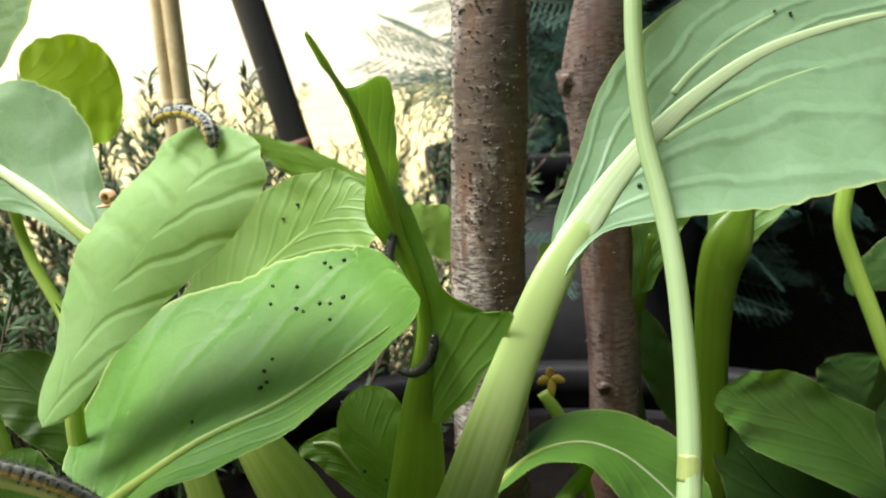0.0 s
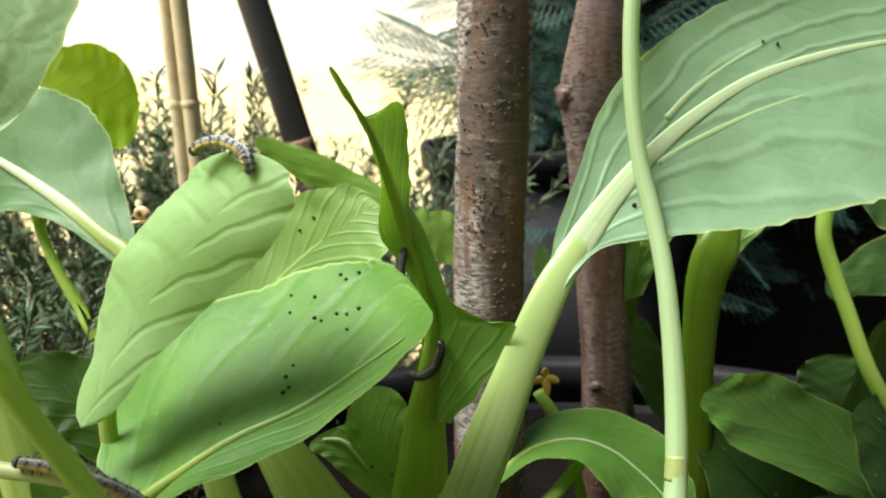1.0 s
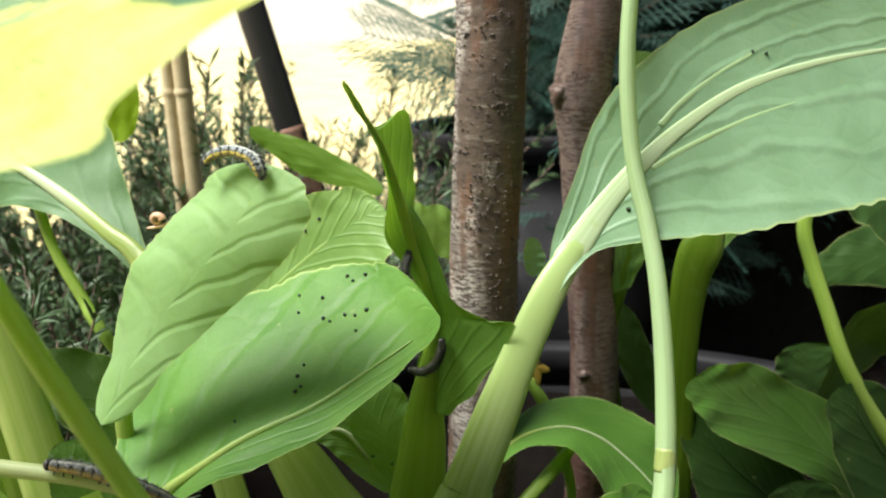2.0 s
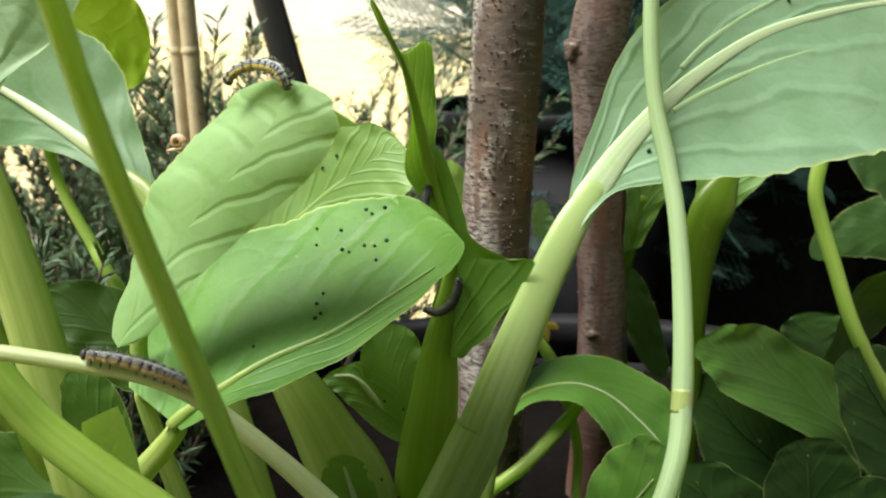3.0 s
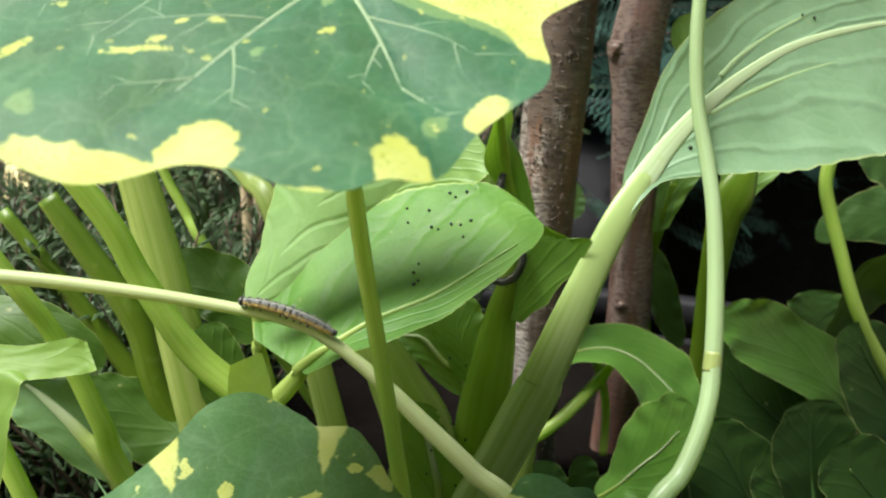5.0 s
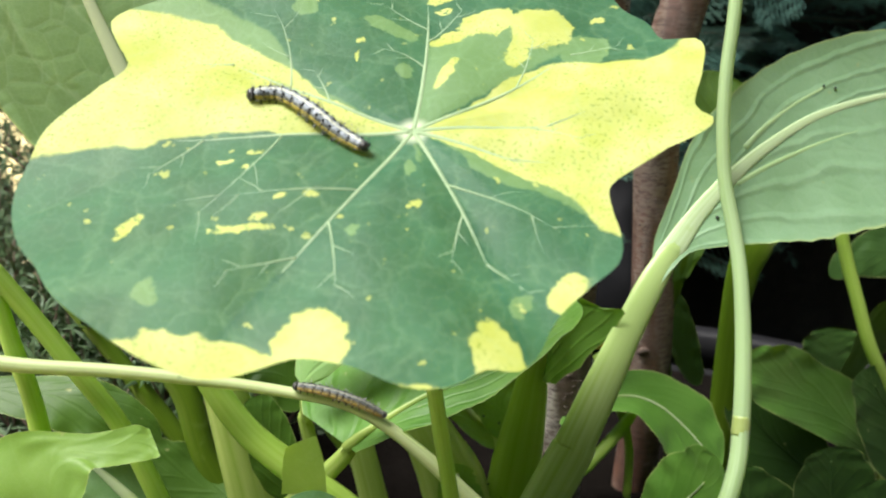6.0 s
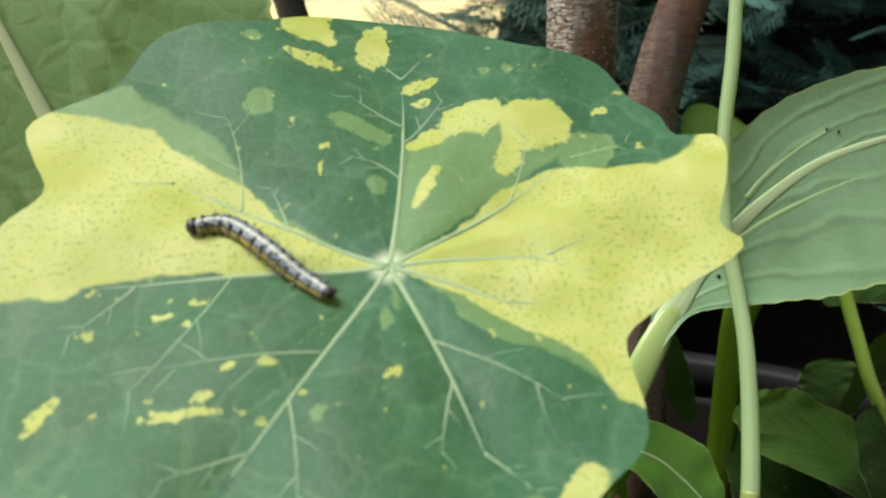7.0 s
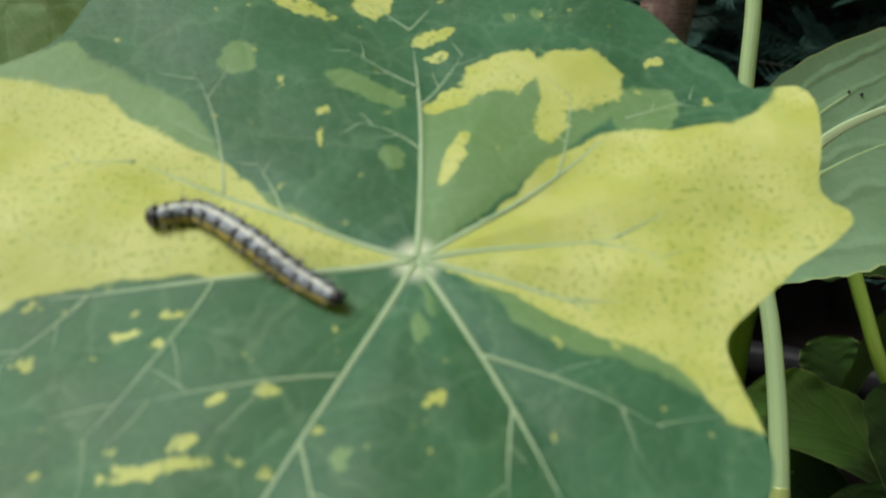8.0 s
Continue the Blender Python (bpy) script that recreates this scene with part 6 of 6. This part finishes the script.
def rosemary(x0, y0, z0, spread, depth, height, count, label, seed, r0=0.0014):
    rnd = random.Random(seed)
    base = thing("rosemary_bush", (x0, y0, z0), label, "shrub", "rosemary")
    bm = bmesh.new()
    verts, faces = [], []
    for k in range(count):
        bx, by = x0 + rnd.uniform(-spread, spread), y0 + rnd.uniform(-depth, depth)
        h = height * rnd.uniform(0.35, 1.0)
        lean = Vector((rnd.uniform(-0.55, 0.55), rnd.uniform(-0.5, 0.4), 1)).normalized()
        bend = Vector((rnd.uniform(-0.4, 0.4), rnd.uniform(-0.4, 0.3), 0.15)) * h
        root = Vector((bx, by, z0))
        pts = [root + lean * h * s + bend * s * s for s in (0, 0.25, 0.5, 0.75, 1)]
        tube(bm, [(*p, r0 * (1.3 - s)) for p, s in zip(pts, (0, 0.25, 0.5, 0.75, 1))], 5, 1.0, (0.3, -1, 0), 2)
        for m in range(int(h / 0.0020)):
            s = rnd.uniform(0.25, 1.0)
            p = Vector(spline([tuple(q) for q in pts], s))
            d = Vector(spline([tuple(q) for q in pts], min(1, s + 0.05)) - spline([tuple(q) for q in pts], s - 0.05)).normalized()
            a = rnd.uniform(0, 6.283)
            u = d.orthogonal().normalized()
            out = u * math.cos(a) + d.cross(u) * math.sin(a)
            needle(verts, faces, p, (out * rnd.uniform(0.5, 1.0) + d * rnd.uniform(0.4, 1.0)).normalized(), d, rnd.uniform(0.009, 0.018), 0.0014)
    tagged(part("twig", bm, TWIG, base), kind="stuff")
    ob = from_lists("needles", verts, faces, ROSEMARY, base)
    return tagged(ob, kind="stuff")


rosemary(-0.30, 0.68, -0.18, 0.23, 0.11, 0.40, 460, "bushy rosemary with narrow grey green needles", 3)
rosemary(-0.20, 0.80, -0.20, 0.10, 0.09, 0.44, 260, "open rosemary sprigs against the bright lawn", 4)
sprig = thing("rosemary_sprig", (-0.150, 0.350, SOIL), "small dark green rosemary sprig among pale stalks", "herb")
sprig_top = Vector((-0.1830, 0.3540, 0.1120))
bm = bmesh.new()
tube(bm, [(-0.150, 0.350, 0.010, 0.0022), (-0.165, 0.352, 0.055, 0.0020), (-0.176, 0.353, 0.092, 0.0017), (*sprig_top, 0.0012)], 10, 1.0, (0, -1, 0), 6)
part("stem", bm, TWIG, sprig)
for up, turn, size in ((0.000, 10, 20), (0.001, 100, 17), (-0.004, 190, 19), (-0.005, 285, 15), (-0.011, 40, 18), (-0.013, 150, 16), (-0.019, 220, 17), (-0.021, 330, 18), (-0.028, 80, 14), (-0.030, 260, 15)):
    verts, faces = [], []
    way = Vector((math.cos(radians(turn)) * 0.8, math.sin(radians(turn)) * 0.5, 0.75)).normalized()
    needle(verts, faces, sprig_top + Vector((-0.2 * up, 0, up)), way, Vector((0, -0.4, 1)), size * 0.001, 0.0022)
    from_lists("leaf", verts, faces, ROSEMARY, sprig)
rosemary(-0.23, 0.42, 0.0, 0.09, 0.10, 0.17, 220, "low dense rosemary sprigs over dark soil", 6)


def conifer(x0, y0, z0, spread, depth, height, count, label, seed, core=True, needles=None):
    """Flat drooping sprays of scale leaves on thin boughs."""
    rnd = random.Random(seed)
    base = thing("conifer", (x0, y0, z0), label, "conifer", "conifers")
    bm = bmesh.new()
    tube(bm, [(x0, y0 + depth * 0.6, z0, 0.018), (x0 + 0.02, y0 + depth * 0.6, z0 + height * 0.6, 0.012), (x0, y0 + depth * 0.6, z0 + height * 1.1, 0.004)], 10, 1.0, (0, -1, 0), 4)
    verts, faces = [], []

    def scale_row(p, d, plane, length, width):
        steps = max(2, int(length / 0.006))
        for m in range(steps):
            q = p + d * (length * m / steps)
            out = Vector((rnd.uniform(-1, 1), rnd.uniform(-1, 1), rnd.uniform(-1, 1))) * 0.25 + plane
            needle(verts, faces, q, (d + out.cross(d) * 0.15).normalized(), out.normalized(), length / steps * 1.5, width)

    for k in range(count):
        root = Vector((x0 + rnd.uniform(-spread, spread), y0 + rnd.uniform(-depth, depth), z0 + min(height, 1.0) * rnd.uniform(0.30, 1.0) if k % 5 else z0 + height * rnd.uniform(0.4, 1.0)))
        a = rnd.uniform(0, 6.283)
        d = Vector((math.cos(a), 0.7 * math.sin(a) - 0.45, rnd.uniform(-0.45, 0.5))).normalized()
        plane = (d.cross(Vector((rnd.uniform(-1, 1), rnd.uniform(-1.2, 0.2), 0.7)))).normalized().cross(d)
        side = d.cross(plane)
        length = rnd.uniform(0.09, 0.17)
        tube(bm, [(*root, 0.0012), (*(root + d * length), 0.0004)], 4, 1.0, (0.2, -1, 0.1), 2)
        count2 = int(length / 0.009)
        for m in range(count2):
            s = (m + 0.5) / count2
            for way in (-1, 1):
                dd = (d * 0.75 + side * way * 0.75 + Vector((0, 0, -0.12))).normalized()
                ll = length * 0.42 * math.sin(math.pi * (0.2 + 0.75 * (1 - s))) * rnd.uniform(0.7, 1.1)
                p = root + d * length * s
                scale_row(p, dd, plane, ll, 0.0010)
                for sub in (0.35, 0.65):
                    scale_row(p + dd * ll * sub, (dd * 0.8 + d * 0.7).normalized(), plane, ll * 0.4, 0.0009)
        scale_row(root, d, plane, length, 0.0013)
    part("trunk", bm, TWIG, base)
    # lump coloured as inner shade; it also hides the bright lawn behind
    if core:
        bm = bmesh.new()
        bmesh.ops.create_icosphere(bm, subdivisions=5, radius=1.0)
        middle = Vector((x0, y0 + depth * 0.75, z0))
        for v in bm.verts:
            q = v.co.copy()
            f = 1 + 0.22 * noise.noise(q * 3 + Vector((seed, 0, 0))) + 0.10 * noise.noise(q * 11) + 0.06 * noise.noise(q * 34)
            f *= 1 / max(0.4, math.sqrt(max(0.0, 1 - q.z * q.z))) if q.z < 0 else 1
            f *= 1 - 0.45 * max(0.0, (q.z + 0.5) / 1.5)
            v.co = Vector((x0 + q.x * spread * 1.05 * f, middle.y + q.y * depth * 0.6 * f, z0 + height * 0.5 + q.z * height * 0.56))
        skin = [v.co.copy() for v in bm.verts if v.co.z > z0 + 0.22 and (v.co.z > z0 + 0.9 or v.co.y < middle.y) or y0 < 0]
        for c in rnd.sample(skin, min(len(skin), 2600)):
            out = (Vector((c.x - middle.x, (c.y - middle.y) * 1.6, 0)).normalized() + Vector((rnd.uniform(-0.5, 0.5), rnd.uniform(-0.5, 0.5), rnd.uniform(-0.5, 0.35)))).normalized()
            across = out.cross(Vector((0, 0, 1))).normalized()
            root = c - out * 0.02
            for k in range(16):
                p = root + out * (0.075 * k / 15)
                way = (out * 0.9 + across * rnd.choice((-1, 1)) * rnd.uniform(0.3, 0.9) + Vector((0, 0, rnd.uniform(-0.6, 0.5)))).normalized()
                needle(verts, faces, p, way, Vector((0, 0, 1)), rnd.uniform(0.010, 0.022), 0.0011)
        part("core", bm, CORE_SHADE, base, "near-black mass standing in for shade inside the conifer")
    ob = from_lists("sprays", verts, faces, needles or CONIFER, base)
    return tagged(ob, kind="stuff")


# heights above the view are added, to hold sky light off the planter
conifer(0.42, 0.98, GROUND, 0.27, 0.15, 1.9, 320, "dense blue green conifer with flat scaly sprays", 11)
conifer(0.92, 0.92, GROUND, 0.27, 0.15, 2.1, 250, "dark conifer with flat drooping sprays", 12)
conifer(0.72, 0.66, GROUND, 0.16, 0.14, 1.6, 60, "dark conifer close behind the planter", 15)
conifer(0.80, 1.36, GROUND - 0.25, 0.34, 0.16, 2.2, 60, "dark conifer at the back of the bed", 16)
# mostly unseen; added to shade the right side
conifer(0.95, 0.35, GROUND, 0.18, 0.26, 1.9, 70, "conifer added beside the planter to shade it from the right", 14)
conifer(0.205, 1.00, GROUND + 0.02, 0.12, 0.10, 0.75, 135, "bluish conifer tips, coloured lighter as lit, reaching over the lawn", 13, False, CONIFER_LIT)
# unseen conifers, added behind the camera to block light from that side
conifer(-0.75, -1.25, GROUND, 0.45, 0.28, 1.9, 40, "unseen conifer added behind the camera to cut light from there", 21)
conifer(0.15, -1.3, GROUND, 0.45, 0.28, 1.9, 40, "unseen conifer added behind the camera to cut light from there", 22)
conifer(1.05, -1.2, GROUND, 0.45, 0.28, 1.9, 40, "unseen conifer added behind the camera to cut light from there", 23)

# ---- white wall added beyond the lawn, standing in for overexposed white there
wall_mat = grained("plain white backdrop", [(0.3, (0.70, 0.69, 0.66)), (0.7, (0.84, 0.83, 0.80))], 1.5, 0.9, 0.3, 0.01)
bm = bmesh.new()
bmesh.ops.create_cube(bm, size=1.0, matrix=Matrix.Translation((0, 11.1, 1.1)) @ Matrix.Diagonal((30, 0.25, 3.4, 1)))
tagged(part("white_backdrop", bm, wall_mat, None, "", False), "white wall added for the overexposed white above the lawn", "wall", kind="structure")
bm = bmesh.new()
bmesh.ops.create_cube(bm, size=1.0, matrix=Matrix.Translation((0, 11.1, 2.84)) @ Matrix.Diagonal((30, 0.36, 0.08, 1)))
bmesh.ops.bevel(bm, geom=bm.edges, offset=0.02, segments=2, affect="EDGES")
part("backdrop_cap", bm, wall_mat, bpy.data.objects["white_backdrop"], "", False)

# ---- small finds
PETAL = (0.0695, 0.3850, 0.1241)
petal_mat = grained("withered yellow petal", [(0.3, (0.42, 0.26, 0.03)), (0.7, (0.62, 0.46, 0.08))], 200.0, 0.6, 0.4, 0.0005, 0.4, 0.3, (0.6, 0.45, 0.06))
base = thing("fallen_flower", PETAL, "withered yellow flower caught among stems", "flower")
for k in range(4):
    bm = bmesh.new()
    a = k * 1.6
    d = Vector((math.cos(a), 0.3 * math.sin(a), math.sin(a)))
    p = Vector(PETAL)
    tube(bm, [(*p, 0.0006), (*(p + d * 0.003), 0.0022), (*(p + d * 0.0065 + Vector((0, -0.001, -0.001))), 0.0008)], 8, 0.25, (0.2, -1, 0.2), 3)
    part("petal", bm, petal_mat, base)
shell_mat = grained("peach snail shell", [(0.3, (0.42, 0.24, 0.14)), (0.7, (0.62, 0.42, 0.28))], 300.0, 0.4, 0.3, 0.0004)
base = thing("snail", (-0.068, 0.2525, 0.2365), "tiny peach-coloured snail on a leaf rim", "snail")
bm = bmesh.new()
pts = []
for k in range(26):
    a = k * 0.55
    q = 0.0019 * math.exp(-k * 0.075)
    pts.append((-0.068 + q * math.cos(a), 0.2515 + 0.00006 * k, 0.2375 + q * math.sin(a), 0.0013 * math.exp(-k * 0.07)))
tube(bm, pts, 10, 1.0, (0, -1, 0), 2)
part("shell", bm, shell_mat, base)
bm = bmesh.new()
tube(bm, [(-0.0715, 0.252, 0.2350, 0.0003), (-0.069, 0.2522, 0.2352, 0.0009), (-0.066, 0.2522, 0.2358, 0.0008), (-0.0645, 0.252, 0.2368, 0.0004)], 8, 0.7, (0, 0, 1), 3)
part("foot", bm, shell_mat, base, "soft pale foot")



def sway(shift, turn=(0, 0, 0)):
    """A leaning of the long leaf stem about its foot, with a shift."""
    foot = Matrix.Translation((-0.015, 0.16, 0.014))
    return Matrix.Translation(shift) @ foot @ Euler([radians(a) for a in turn]).to_matrix().to_4x4() @ foot.inverted()


def twist(degrees):
    """A turn of the big round leaf on its stem, about its own face."""
    hub = Matrix.Translation((-0.043, 0.133, 0.2893))
    return hub @ Matrix.Rotation(radians(degrees), 4, Vector((0, -0.545, 0.839))) @ hub.inverted()


def motions():
    """The nasturtium is pushed aside and springs back; caterpillars shift a little."""
    drift = ((0, (-0.002, -0.015, -0.002)), (1.2, (-0.001, -0.016, -0.002)), (2.5, (0.004, -0.024, 0.003)), (3.0, (0.005, -0.018, 0.004)), (3.5, (0, 0.002, -0.001)), (4.2, (0, 0, 0)), (5.3, (0, 0, 0)), (8, (0, 0, 0)))
    for moved in (nasturtium, stem_caterpillar):
        home = moved.location.copy()
        walk(moved, [(t, Matrix.Translation(home + Vector(d))) for t, d in drift])
    # the long-stalked leaf leans far over at first and rights itself; its caterpillar rides on it
    lean = ((0, (0.052, 0, 0.024), -20), (1.2, (0.063, 0, 0.025), -20), (1.75, (0.057, 0, 0.025), -18.5), (2.3, (0.046, 0, 0.016), -15), (2.5, (0.040, 0, 0.014), -14), (3.0, (0.026, 0, 0.019), -8), (3.5, (0.001, 0, 0.014), -0.5), (4.2, (0, 0, 0.008), 0), (5.3, (0, 0, 0), 0), (6.5, (0, 0, 0), 0), (7.5, (0, 0, 0), 0), (8, (0, 0, 0), 0))
    times, pushed = [t for t, d in drift], [Vector(d) for t, d in drift]

    def drifted(t):
        return Vector([float(np.interp(t, times, [d[k] for d in pushed])) for k in range(3)])

    def turned(t):
        return float(np.interp(t, (0, 2.5, 3.0, 4.2, 8), (-48, -48, -34, 0, 0)))

    walk(main_stem, [(t, sway(Vector(d) - drifted(t), (0, turn, 0))) for t, d, turn in lean])
    walk(main_leaf, [(t, sway(Vector(d) - drifted(t), (0, turn, 0)) @ twist(turned(t))) for t, d, turn in lean])
    home = leaf_caterpillar.location.copy()
    crawl = lambda t: Vector((0.0012, 0.0002, 0.0001)) * min(1.0, max(0.0, (8 - t) / 1.5))
    walk(leaf_caterpillar, [(t, sway(d, (0, turn, 0)) @ twist(turned(t)) @ Matrix.Translation(home + crawl(t))) for t, d, turn in lean])
    home = rim_caterpillar.location.copy()
    walk(rim_caterpillar, [(t, Matrix.Translation(home + Vector(d)) @ pose(0, 0, 0, 0, tilt, 0)) for t, d, tilt in ((0, (0.002, 0, -0.001), 12), (1.2, (0.003, 0, -0.0015), 9), (2.5, (0, 0, 0), 0), (4.2, (0, 0, 0), -4), (8, (0, 0, 0), -4))])


motions()
